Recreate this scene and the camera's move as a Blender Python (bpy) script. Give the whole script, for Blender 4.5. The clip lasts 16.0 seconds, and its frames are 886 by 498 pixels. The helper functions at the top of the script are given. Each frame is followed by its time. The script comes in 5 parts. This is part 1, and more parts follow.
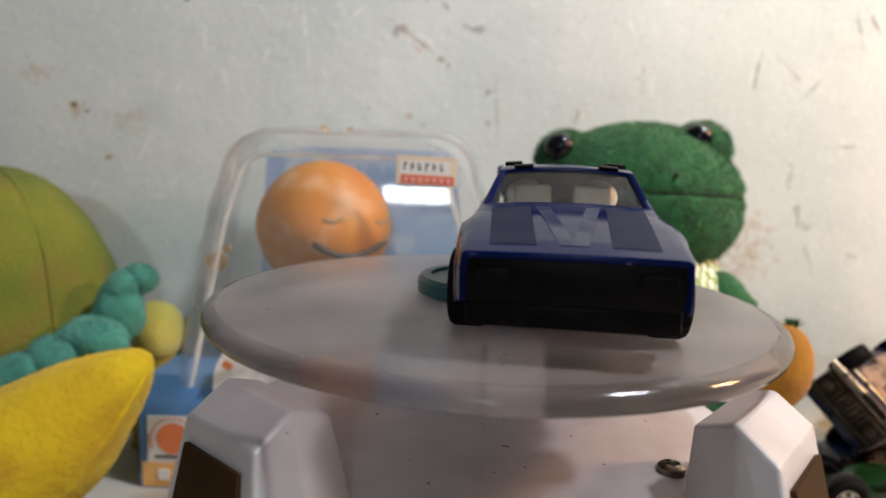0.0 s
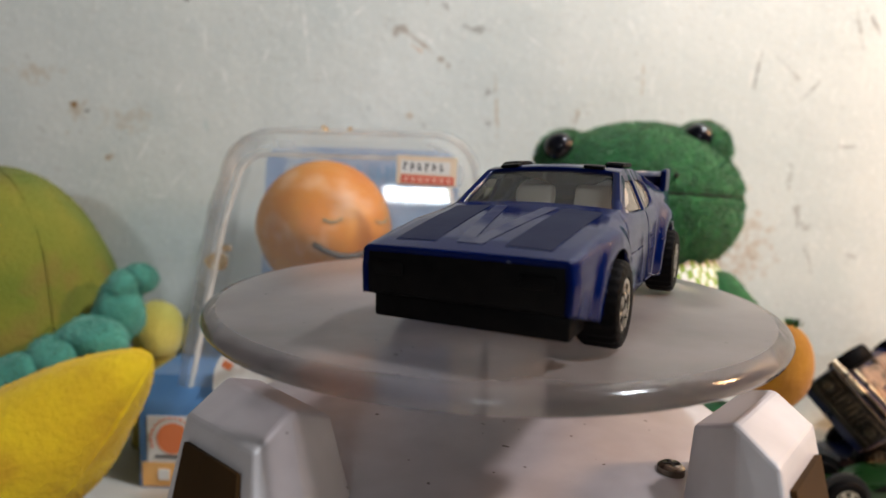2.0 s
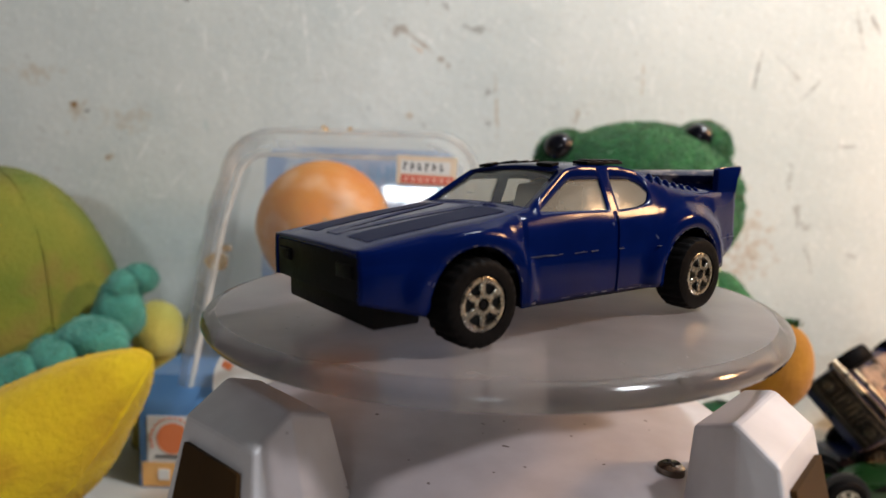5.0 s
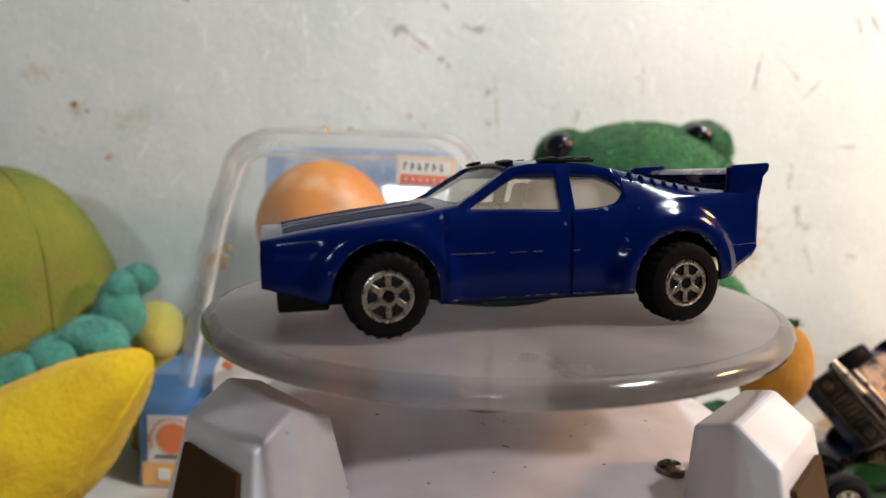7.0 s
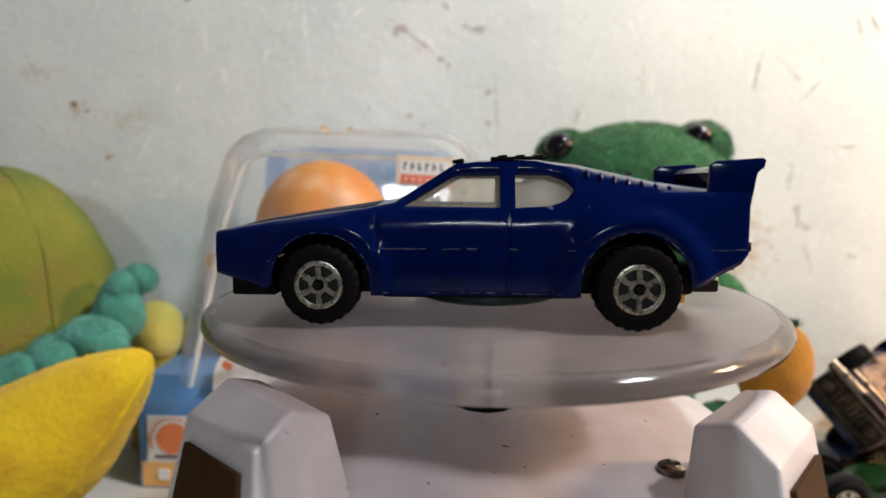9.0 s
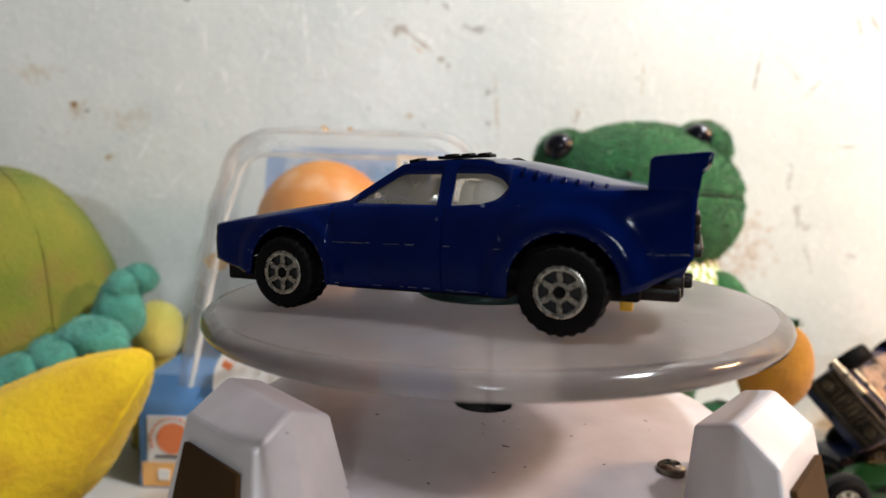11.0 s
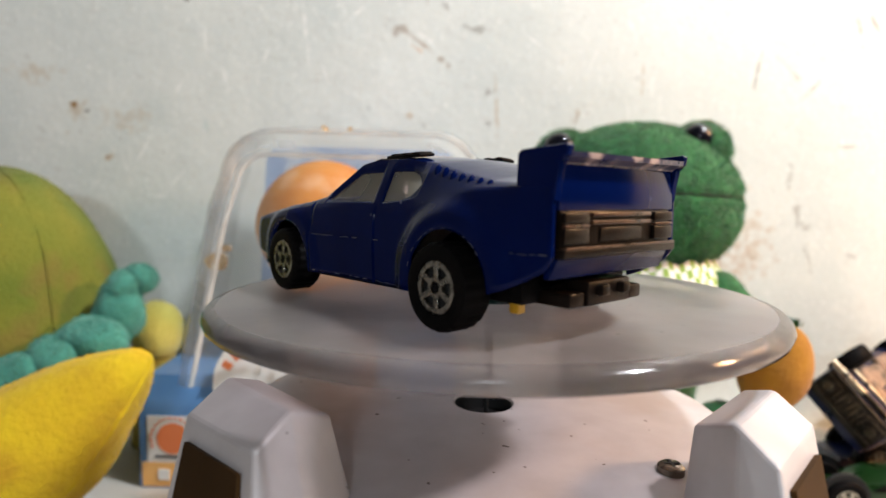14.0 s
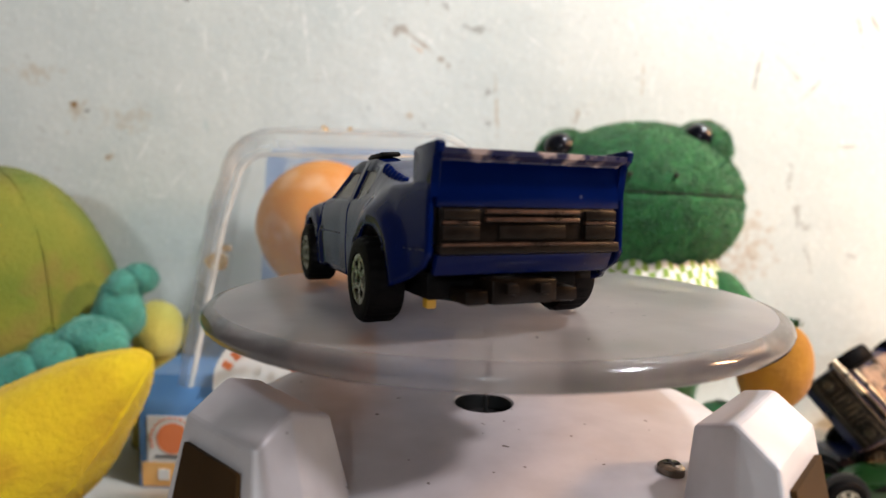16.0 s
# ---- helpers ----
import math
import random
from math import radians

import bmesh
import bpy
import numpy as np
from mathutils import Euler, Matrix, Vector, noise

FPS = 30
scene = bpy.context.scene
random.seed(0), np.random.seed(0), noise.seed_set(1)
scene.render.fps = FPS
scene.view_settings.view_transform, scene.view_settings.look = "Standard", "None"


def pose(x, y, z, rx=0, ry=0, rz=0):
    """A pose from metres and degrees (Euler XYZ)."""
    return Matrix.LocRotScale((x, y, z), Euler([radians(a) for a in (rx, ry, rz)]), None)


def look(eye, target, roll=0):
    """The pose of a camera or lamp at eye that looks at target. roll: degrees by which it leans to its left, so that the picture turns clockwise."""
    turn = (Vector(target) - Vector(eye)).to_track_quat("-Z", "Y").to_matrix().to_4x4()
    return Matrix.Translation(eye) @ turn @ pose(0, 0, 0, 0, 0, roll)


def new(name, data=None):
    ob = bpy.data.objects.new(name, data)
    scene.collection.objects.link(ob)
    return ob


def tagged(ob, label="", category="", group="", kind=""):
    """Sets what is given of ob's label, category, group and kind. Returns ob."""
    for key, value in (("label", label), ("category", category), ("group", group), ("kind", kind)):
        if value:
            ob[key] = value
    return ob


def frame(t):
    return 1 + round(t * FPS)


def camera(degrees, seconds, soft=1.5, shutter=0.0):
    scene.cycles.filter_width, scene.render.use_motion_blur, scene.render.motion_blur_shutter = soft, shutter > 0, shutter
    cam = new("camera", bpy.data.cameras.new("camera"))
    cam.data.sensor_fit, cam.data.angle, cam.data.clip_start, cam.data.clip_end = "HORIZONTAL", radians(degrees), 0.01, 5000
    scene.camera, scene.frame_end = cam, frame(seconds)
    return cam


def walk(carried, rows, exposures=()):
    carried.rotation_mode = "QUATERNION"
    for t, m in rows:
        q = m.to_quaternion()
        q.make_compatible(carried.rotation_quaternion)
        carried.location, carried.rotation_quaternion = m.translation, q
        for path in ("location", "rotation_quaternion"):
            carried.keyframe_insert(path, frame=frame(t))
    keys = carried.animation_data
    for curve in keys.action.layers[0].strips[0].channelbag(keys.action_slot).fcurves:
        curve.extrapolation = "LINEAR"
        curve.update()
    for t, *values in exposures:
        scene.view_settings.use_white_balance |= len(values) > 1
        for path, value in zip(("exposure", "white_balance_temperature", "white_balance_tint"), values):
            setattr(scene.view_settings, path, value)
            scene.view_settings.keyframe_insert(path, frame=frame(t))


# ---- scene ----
MM = 0.001

# ---- camera: it stands still before the turntable ----
cam = camera(72.45, 16.0)
cam.data.dof.use_dof = True
cam.data.dof.focus_distance = 0.088
cam.data.dof.aperture_fstop = 18.0
EYE = pose(-0.008455, -0.104389, 0.086046, 83.8143, -1.8551, 0)
walk(cam, [(0, EYE), (16.0, EYE)], [(0, -0.06), (4.2, -0.09), (6.5, -0.02), (7.0, 0.14), (9.2, 0.14), (11.3, 0.36), (16.0, 0.37)])

# ---- light: a dim room, a white tube and a warm bulb ----
world = bpy.data.worlds.new("world")
scene.world = world
world.use_nodes = True
world.node_tree.nodes["Background"].inputs[0].default_value = (0.75, 0.88, 1.0, 1)
world.node_tree.nodes["Background"].inputs[1].default_value = 0.25


def area_lamp(name, eye, target, size_x, size_y, watts, colour):
    data = bpy.data.lights.new(name, "AREA")
    data.shape, data.size, data.size_y, data.energy, data.color = "RECTANGLE", size_x, size_y, watts, colour
    ob = new(name, data)
    ob.matrix_world = look(eye, target)
    return ob


area_lamp("tube_light", (0.25, -0.07, 0.44), (0.0, 0.11, 0.09), 0.06, 0.04, 2.2, (0.90, 0.95, 1.0))
area_lamp("far_tube_light", (-0.054, -0.81, 0.297), (-0.016, 0.062, 0.083), 0.115, 0.03, 1.2, (0.88, 0.95, 1.0))
area_lamp("warm_light", (0.45, -0.02, 0.29), (0.10, 0.11, 0.12), 0.065, 0.065, 1.7, (1.0, 0.57, 0.28))


# ---- materials ----
def nodes_of(name):
    m = bpy.data.materials.new(name)
    m.use_nodes = True
    return m, m.node_tree.nodes, m.node_tree.links, m.node_tree.nodes["Principled BSDF"]


def ramp_of(n, stops):
    r = n.new("ShaderNodeValToRGB")
    e = r.color_ramp.elements
    while len(e) < len(stops):
        e.new(0.5)
    for k, (p, c) in enumerate(stops):
        e[k].position, e[k].color = p, (*c, 1)
    return r


def noisy(name, a, b, scale=200.0, rough=0.5, metal=0.0, bump=0.1, bump_scale=None, coat=0.0, sheen=0.0, detail=6.0, spread=0.25, dist=0.0004, spec=0.5):
    """Two colours mixed by noise at two sizes, with a fine relief."""
    m, n, l, p = nodes_of(name)
    co = n.new("ShaderNodeTexCoord")
    t = n.new("ShaderNodeTexNoise")
    t.inputs["Scale"].default_value, t.inputs["Detail"].default_value = scale, detail
    l.new(co.outputs["Object"], t.inputs["Vector"])
    r = ramp_of(n, [(0.5 - spread, a), (0.5 + spread, b)])
    l.new(t.outputs["Fac"], r.inputs["Fac"])
    l.new(r.outputs["Color"], p.inputs["Base Color"])
    t2 = n.new("ShaderNodeTexNoise")
    t2.inputs["Scale"].default_value, t2.inputs["Detail"].default_value = bump_scale or scale * 4, 4
    l.new(co.outputs["Object"], t2.inputs["Vector"])
    if bump:
        bp = n.new("ShaderNodeBump")
        bp.inputs["Strength"].default_value, bp.inputs["Distance"].default_value = bump, dist
        l.new(t2.outputs["Fac"], bp.inputs["Height"])
        l.new(bp.outputs["Normal"], p.inputs["Normal"])
    mr = n.new("ShaderNodeMapRange")
    mr.inputs["To Min"].default_value, mr.inputs["To Max"].default_value = max(rough - 0.1, 0.02), min(rough + 0.1, 1)
    l.new(t.outputs["Fac"], mr.inputs["Value"])
    l.new(mr.outputs["Result"], p.inputs["Roughness"])
    p.inputs["Metallic"].default_value, p.inputs["Coat Weight"].default_value = metal, coat
    p.inputs["Sheen Weight"].default_value, p.inputs["Specular IOR Level"].default_value = sheen, spec
    return m


def clear(name, tint, body, haze, rough, ior=1.45, bump=0.0):
    """Clear or hazy plastic: it lets light through, scatters a share of it, and shines."""
    m, n, l, p = nodes_of(name)
    out = n["Material Output"]
    tr = n.new("ShaderNodeBsdfTransparent")
    tr.inputs["Color"].default_value = (*tint, 1)
    df = n.new("ShaderNodeBsdfDiffuse")
    co = n.new("ShaderNodeTexCoord")
    t = n.new("ShaderNodeTexNoise")
    t.inputs["Scale"].default_value, t.inputs["Detail"].default_value = 60, 8
    l.new(co.outputs["Object"], t.inputs["Vector"])
    r = ramp_of(n, [(0.3, tuple(0.8 * c for c in body)), (0.65, body)])
    l.new(t.outputs["Fac"], r.inputs["Fac"])
    # dust specks
    ts = n.new("ShaderNodeTexNoise")
    ts.inputs["Scale"].default_value, ts.inputs["Detail"].default_value = 620, 1
    l.new(co.outputs["Object"], ts.inputs["Vector"])
    rs = n.new("ShaderNodeMapRange")
    rs.inputs["From Min"].default_value, rs.inputs["From Max"].default_value = 0.75, 0.79
    l.new(ts.outputs["Fac"], rs.inputs["Value"])
    sx = n.new("ShaderNodeMix")
    sx.data_type = "RGBA"
    l.new(rs.outputs["Result"], sx.inputs["Factor"])
    l.new(r.outputs["Color"], sx.inputs["A"])
    sx.inputs["B"].default_value = (0.10, 0.08, 0.07, 1)
    l.new(sx.outputs["Result"], df.inputs["Color"])
    tl = n.new("ShaderNodeBsdfTranslucent")
    l.new(sx.outputs["Result"], tl.inputs["Color"])
    sc = n.new("ShaderNodeMixShader")
    sc.inputs["Fac"].default_value = 0.4
    l.new(df.outputs[0], sc.inputs[1])
    l.new(tl.outputs[0], sc.inputs[2])
    mx = n.new("ShaderNodeMixShader")
    hz = n.new("ShaderNodeMapRange")
    hz.inputs["From Min"].default_value, hz.inputs["From Max"].default_value = 0.3, 0.7
    hz.inputs["To Min"].default_value, hz.inputs["To Max"].default_value = haze * 0.8, haze * 1.2
    l.new(t.outputs["Fac"], hz.inputs["Value"])
    l.new(hz.outputs["Result"], mx.inputs["Fac"])
    l.new(tr.outputs[0], mx.inputs[1])
    l.new(sc.outputs[0], mx.inputs[2])
    gl = n.new("ShaderNodeBsdfGlossy")
    gl.inputs["Roughness"].default_value = rough
    fr = n.new("ShaderNodeFresnel")
    fr.inputs["IOR"].default_value = ior
    if bump:
        bp = n.new("ShaderNodeBump")
        bp.inputs["Strength"].default_value, bp.inputs["Distance"].default_value = bump, 0.0005
        l.new(t.outputs["Fac"], bp.inputs["Height"])
        l.new(bp.outputs["Normal"], gl.inputs["Normal"])
    top = n.new("ShaderNodeMixShader")
    l.new(fr.outputs[0], top.inputs["Fac"])
    l.new(mx.outputs[0], top.inputs[1])
    l.new(gl.outputs[0], top.inputs[2])
    l.new(top.outputs[0], out.inputs["Surface"])
    return m


def speckled(m, colour, lo=0.70, scale=700.0, seed=0.0, soft=0.04, detail=1.0):
    """Add specks or patches of another colour to a material made by noisy()."""
    n, l = m.node_tree.nodes, m.node_tree.links
    p = n["Principled BSDF"]
    old = p.inputs["Base Color"].links[0].from_socket
    co, mp = n.new("ShaderNodeTexCoord"), n.new("ShaderNodeMapping")
    mp.inputs["Location"].default_value = (seed, seed, seed)
    t = n.new("ShaderNodeTexNoise")
    t.inputs["Scale"].default_value, t.inputs["Detail"].default_value = scale, detail
    l.new(co.outputs["Object"], mp.inputs["Vector"])
    l.new(mp.outputs[0], t.inputs["Vector"])
    r = n.new("ShaderNodeMapRange")
    r.inputs["From Min"].default_value, r.inputs["From Max"].default_value = lo, lo + soft
    l.new(t.outputs["Fac"], r.inputs["Value"])
    mx = n.new("ShaderNodeMix")
    mx.data_type = "RGBA"
    l.new(r.outputs["Result"], mx.inputs["Factor"])
    l.new(old, mx.inputs["A"])
    mx.inputs["B"].default_value = (*colour, 1)
    l.new(mx.outputs["Result"], p.inputs["Base Color"])
    return m


def wall_paint():
    """Old off-white gloss paint on sheet metal: dents, fine scratches, specks and rust."""
    m, n, l, p = nodes_of("old_wall_paint")
    co = n.new("ShaderNodeTexCoord")

    def noise_at(scale, detail=5.0, stretch=None, turn=0.0, dist=0.0):
        t = n.new("ShaderNodeTexNoise")
        t.inputs["Scale"].default_value, t.inputs["Detail"].default_value, t.inputs["Distortion"].default_value = scale, detail, dist
        if stretch:
            mp = n.new("ShaderNodeMapping")
            mp.inputs["Scale"].default_value = stretch
            mp.inputs["Rotation"].default_value = (0, turn, 0)
            l.new(co.outputs["Object"], mp.inputs["Vector"])
            l.new(mp.outputs[0], t.inputs["Vector"])
        else:
            l.new(co.outputs["Object"], t.inputs["Vector"])
        return t.outputs["Fac"]

    def over(base, fac, colour, amount=1.0):
        mx = n.new("ShaderNodeMix")
        mx.data_type = "RGBA"
        ml = n.new("ShaderNodeMath")
        ml.operation = "MULTIPLY"
        ml.inputs[1].default_value = amount
        l.new(fac, ml.inputs[0])
        l.new(ml.outputs[0], mx.inputs["Factor"])
        l.new(base, mx.inputs["A"])
        mx.inputs["B"].default_value = (*colour, 1)
        return mx.outputs["Result"]

    def band(fac, lo, hi):
        r = n.new("ShaderNodeMapRange")
        r.inputs["From Min"].default_value, r.inputs["From Max"].default_value = lo, hi
        l.new(fac, r.inputs["Value"])
        return r.outputs["Result"]

    base = ramp_of(n, [(0.3, (0.61, 0.655, 0.635)), (0.7, (0.73, 0.755, 0.72))])
    l.new(noise_at(22), base.inputs["Fac"])
    c = base.outputs["Color"]
    c = over(c, band(noise_at(30, 3, (1, 1, 1)), 0.60, 0.8), (0.55, 0.62, 0.60), 0.5)
    # thin light and dark scratches
    c = over(c, band(noise_at(60, 2, (9, 1, 0.7), 0.5), 0.68, 0.74), (0.87, 0.88, 0.85), 0.9)
    c = over(c, band(noise_at(55, 2, (10, 1, 0.6), -0.25), 0.73, 0.80), (0.42, 0.38, 0.33), 0.5)
    c = over(c, band(noise_at(420, 2), 0.70, 0.76), (0.40, 0.37, 0.33), 0.45)
    c = over(c, band(noise_at(900, 2, dist=0.4), 0.62, 0.70), (0.90, 0.91, 0.89), 0.7)
    c = over(c, band(noise_at(700, 3, (1.6, 1, 1), 0.8), 0.66, 0.74), (0.46, 0.50, 0.48), 0.45)
    c = over(c, band(noise_at(300, 3, (3, 1, 1), 0.4), 0.62, 0.75), (0.84, 0.85, 0.83), 0.5)
    c = over(c, band(noise_at(160, 4, (1, 1, 2.2), 0.2), 0.60, 0.74), (0.56, 0.56, 0.53), 0.45)

    def spot(c, x, z, r, colour, amount, ax=1.0, turn=0.0):
        """A stain at (x, z) on the wall."""
        mp = n.new("ShaderNodeMapping")
        mp.vector_type = "TEXTURE"
        mp.inputs["Location"].default_value = (x * MM, 0, z * MM)
        mp.inputs["Rotation"].default_value = (0, turn, 0)
        mp.inputs["Scale"].default_value = (r * ax * MM, 1, r * MM)
        wob = n.new("ShaderNodeTexNoise")
        wob.inputs["Scale"].default_value, wob.inputs["Detail"].default_value = 420, 4
        l.new(co.outputs["Object"], wob.inputs["Vector"])
        l.new(co.outputs["Object"], mp.inputs["Vector"])
        sep = n.new("ShaderNodeSeparateXYZ")
        l.new(mp.outputs[0], sep.inputs[0])
        cmb = n.new("ShaderNodeCombineXYZ")
        l.new(sep.outputs[0], cmb.inputs[0])
        l.new(sep.outputs[2], cmb.inputs[1])
        ln = n.new("ShaderNodeVectorMath")
        ln.operation = "LENGTH"
        l.new(cmb.outputs[0], ln.inputs[0])
        ad = n.new("ShaderNodeMath")
        ad.operation = "MULTIPLY_ADD"
        ad.inputs[1].default_value, ad.inputs[2].default_value = 3.4, -1.7
        l.new(wob.outputs["Fac"], ad.inputs[0])
        sm = n.new("ShaderNodeMath")
        l.new(ln.outputs["Value"], sm.inputs[0])
        l.new(ad.outputs[0], sm.inputs[1])
        return over(c, band(sm.outputs[0], 1.0, 0.2), colour, amount)

    for args in WALL_SPOTS:
        c = spot(c, *args)
    l.new(c, p.inputs["Base Color"])
    bp = n.new("ShaderNodeBump")
    bp.inputs["Strength"].default_value, bp.inputs["Distance"].default_value = 0.42, 0.0012
    ad = n.new("ShaderNodeMath")
    ad.operation = "MULTIPLY_ADD"
    ad.inputs[1].default_value = 0.25
    l.new(noise_at(350, 3), ad.inputs[0])
    l.new(noise_at(70, 4), ad.inputs[2])
    l.new(ad.outputs[0], bp.inputs["Height"])
    l.new(bp.outputs["Normal"], p.inputs["Normal"])
    rg = n.new("ShaderNodeMapRange")
    rg.inputs["To Min"].default_value, rg.inputs["To Max"].default_value = 0.28, 0.50
    l.new(noise_at(90), rg.inputs["Value"])
    l.new(rg.outputs["Result"], p.inputs["Roughness"])
    return m


RUST, DIRT, DARK = (0.30, 0.17, 0.06), (0.50, 0.40, 0.28), (0.22, 0.20, 0.18)
# x, z, radius in mm, colour, strength, stretch along x, turn
WALL_SPOTS = [
    (-141, 109, 3.6, DIRT, 0.8, 1.3, 0.0), (-142, 110, 1.6, RUST, 1.0, 1.8, 0.4), (-138, 108, 1.2, (0.08, 0.05, 0.03), 1.0, 1.4, 0.0),
    (-125, 105, 5.0, DIRT, 0.4, 2.0, -0.1), (-130, 92, 1.6, DIRT, 0.8, 1.5, 0.0), (-131, 92, 0.6, RUST, 0.8, 1.2, 0.0), (-156, 121, 3.6, DIRT, 0.5, 2.6, 0.0),
    (-26, 140, 2.2, (0.38, 0.33, 0.28), 0.85, 2.0, 0.2), (-17, 135.0, 0.9, (0.40, 0.34, 0.28), 0.9, 8.0, 0.55), (-10, 129.5, 1.0, (0.34, 0.28, 0.22), 0.9, 4.0, 0.7), (-20, 134, 0.6, (0.62, 0.46, 0.34), 0.9, 7.0, 0.55), (-15, 136.5, 0.5, (0.90, 0.90, 0.88), 0.8, 9.0, 0.55),
    (-10, 149, 1.2, DARK, 0.6, 2.6, 0.8), (2, 141, 1.5, DARK, 0.6, 3.0, 0.2), (7, 119, 1.5, DARK, 0.6, 1.6, 0.0), (-21, 110, 1.6, DIRT, 0.7, 1.0, 0.0), (-16, 107, 1.4, DARK, 0.5, 1.0, 0.0), (7, 108, 1.2, DARK, 0.5, 1.5, 0.0),
    (-101, 148, 1.4, (0.03, 0.02, 0.015), 1.0, 1.8, -1.0),
    (92, 72, 16.0, (0.50, 0.36, 0.24), 0.5, 1.3, 0.4), (104, 62, 9.0, (0.52, 0.40, 0.30), 0.35, 1.4, 0.0),
    (103, 130, 0.7, DARK, 0.6, 10.0, -1.45), (101, 128, 0.6, (0.84, 0.82, 0.78), 0.7, 9.0, -1.45), (114, 131, 0.6, DARK, 0.3, 9.0, 0.75), (118, 127.5, 1.2, DARK, 0.35, 1.3, 0.5),
    (138, 146, 1.0, DARK, 0.6, 6.0, 1.3), (143, 148, 0.6, DARK, 0.7, 14.0, 1.0), (124, 125, 0.8, DARK, 0.5, 6.0, -0.9), (135, 118, 1.0, DARK, 0.7, 1.2, 0.0),
    (39, 111, 0.8, RUST, 0.5, 6.0, -1.4), (62, 124, 0.5, DIRT, 0.6, 14.0, 1.57), (10, 112, 0.7, DIRT, 0.6, 16.0, 1.5),
    (118, 92, 1.2, DARK, 0.45, 5.0, 1.5), (122, 78, 1.4, DARK, 0.55, 3.6, 1.45), (126, 74, 1.6, DARK, 0.4, 1.4, 0.0), (127, 64, 1.0, DARK, 0.4, 7.0, 1.2), (138, 104, 0.8, DARK, 0.5, 6.0, 0.0), (144, 64, 0.8, DARK, 0.4, 3.0, 0.2), (108, 62, 0.7, RUST, 0.45, 6.0, 0.4),
    (-59, 138, 0.6, (0.88, 0.88, 0.86), 0.9, 22.0, 1.45), (-88, 122, 0.5, (0.90, 0.90, 0.88), 0.9, 12.0, 1.35), (-104, 118, 0.5, (0.90, 0.90, 0.88), 0.7, 9.0, -1.1), (-73, 130, 0.5, (0.90, 0.90, 0.88), 0.7, 8.0, -1.2), (-40, 146, 0.5, (0.90, 0.90, 0.88), 0.7, 9.0, -0.7), (-36, 112, 1.6, DARK, 0.3, 1.0, 0.0),
    (-117, 96, 0.45, (0.92, 0.92, 0.9), 0.9, 16.0, -1.1), (-124, 88, 0.45, (0.92, 0.92, 0.9), 0.8, 14.0, 1.25), (-106, 84, 0.4, (0.92, 0.92, 0.9), 0.8, 16.0, -0.9), (-150, 101, 0.45, (0.92, 0.92, 0.9), 0.8, 9.0, -0.9), (-112, 78, 0.4, (0.90, 0.92, 0.9), 0.7, 12.0, 0.1), (-52, 124, 0.4, (0.92, 0.92, 0.9), 0.8, 12.0, 1.2), (-95, 104, 0.8, (0.52, 0.62, 0.60), 0.5, 5.0, 1.3), (-145, 100, 0.9, DIRT, 0.5, 1.5, 0.0),
    (58, 142, 0.4, (0.92, 0.92, 0.9), 0.8, 14.0, 1.0), (44, 132, 0.4, (0.92, 0.92, 0.9), 0.7, 12.0, -1.2), (22, 138, 0.4, (0.92, 0.92, 0.9), 0.7, 10.0, 0.6),
]
WALL = wall_paint()
TABLE = noisy("worn_white_table", (0.62, 0.58, 0.52), (0.76, 0.73, 0.68), 60, 0.5, bump=0.15)
PLASTER = noisy("dim_room_plaster", (0.09, 0.095, 0.10), (0.13, 0.135, 0.14), 6, 0.8, bump=0.1)
WHITE_PLASTIC = noisy("dusty_white_plastic", (0.47, 0.435, 0.44), (0.58, 0.545, 0.555), 120, 0.35, bump=0.05, spread=0.2)
speckled(WHITE_PLASTIC, (0.12, 0.09, 0.08), 0.76, 520)
speckled(WHITE_PLASTIC, (0.46, 0.36, 0.31), 0.52, 45, 3.0, 0.4, 5.0)
PANEL = noisy("solar_cell", (0.026, 0.012, 0.003), (0.055, 0.028, 0.010), 90, 0.55, bump=0.0, spec=0.05)
STEEL = noisy("screw_steel", (0.14, 0.11, 0.08), (0.30, 0.25, 0.20), 800, 0.25, metal=1.0)
BLACK = noisy("black_plastic", (0.002, 0.002, 0.0025), (0.006, 0.005, 0.005), 500, 0.45, spec=0.05, bump=0.1)
RUBBER = noisy("tyre_black", (0.003, 0.003, 0.003), (0.006, 0.005, 0.005), 600, 0.55, spec=0.035, bump=0.2)
# near-black colour carries the shade inside holes, slots and wheel recesses
HOLE = noisy("hole_dark", (0.004, 0.004, 0.004), (0.008, 0.008, 0.008), 200, 0.8)
RIM = noisy("rim_silver", (0.14, 0.13, 0.11), (0.46, 0.44, 0.38), 900, 0.28, metal=1.0, bump=0.05)
BLUE = noisy("blue_enamel", (0.0007, 0.0045, 0.042), (0.0012, 0.0062, 0.058), 150, 0.12, bump=0.03, coat=0.0, spec=0.09, dist=0.0002)
BLUE_DARK = noisy("worn_blue_edge", (0.003, 0.006, 0.05), (0.02, 0.02, 0.05), 700, 0.3, spec=0.4)
speckled(BLUE_DARK, (0.38, 0.29, 0.27), 0.50, 330, 0.6, 0.12, 6.0)
BROWN = noisy("tail_brown", (0.003, 0.002, 0.0015), (0.011, 0.0065, 0.0045), 600, 0.35, spec=0.14, bump=0.1)
CHIPPED = noisy("chipped_paint", (0.003, 0.007, 0.045), (0.07, 0.07, 0.09), 420, 0.4, spread=0.14)
WORN_BROWN = noisy("worn_brown_edge", (0.008, 0.004, 0.003), (0.10, 0.048, 0.03), 420, 0.3, spec=0.3, bump=0.1, spread=0.2)
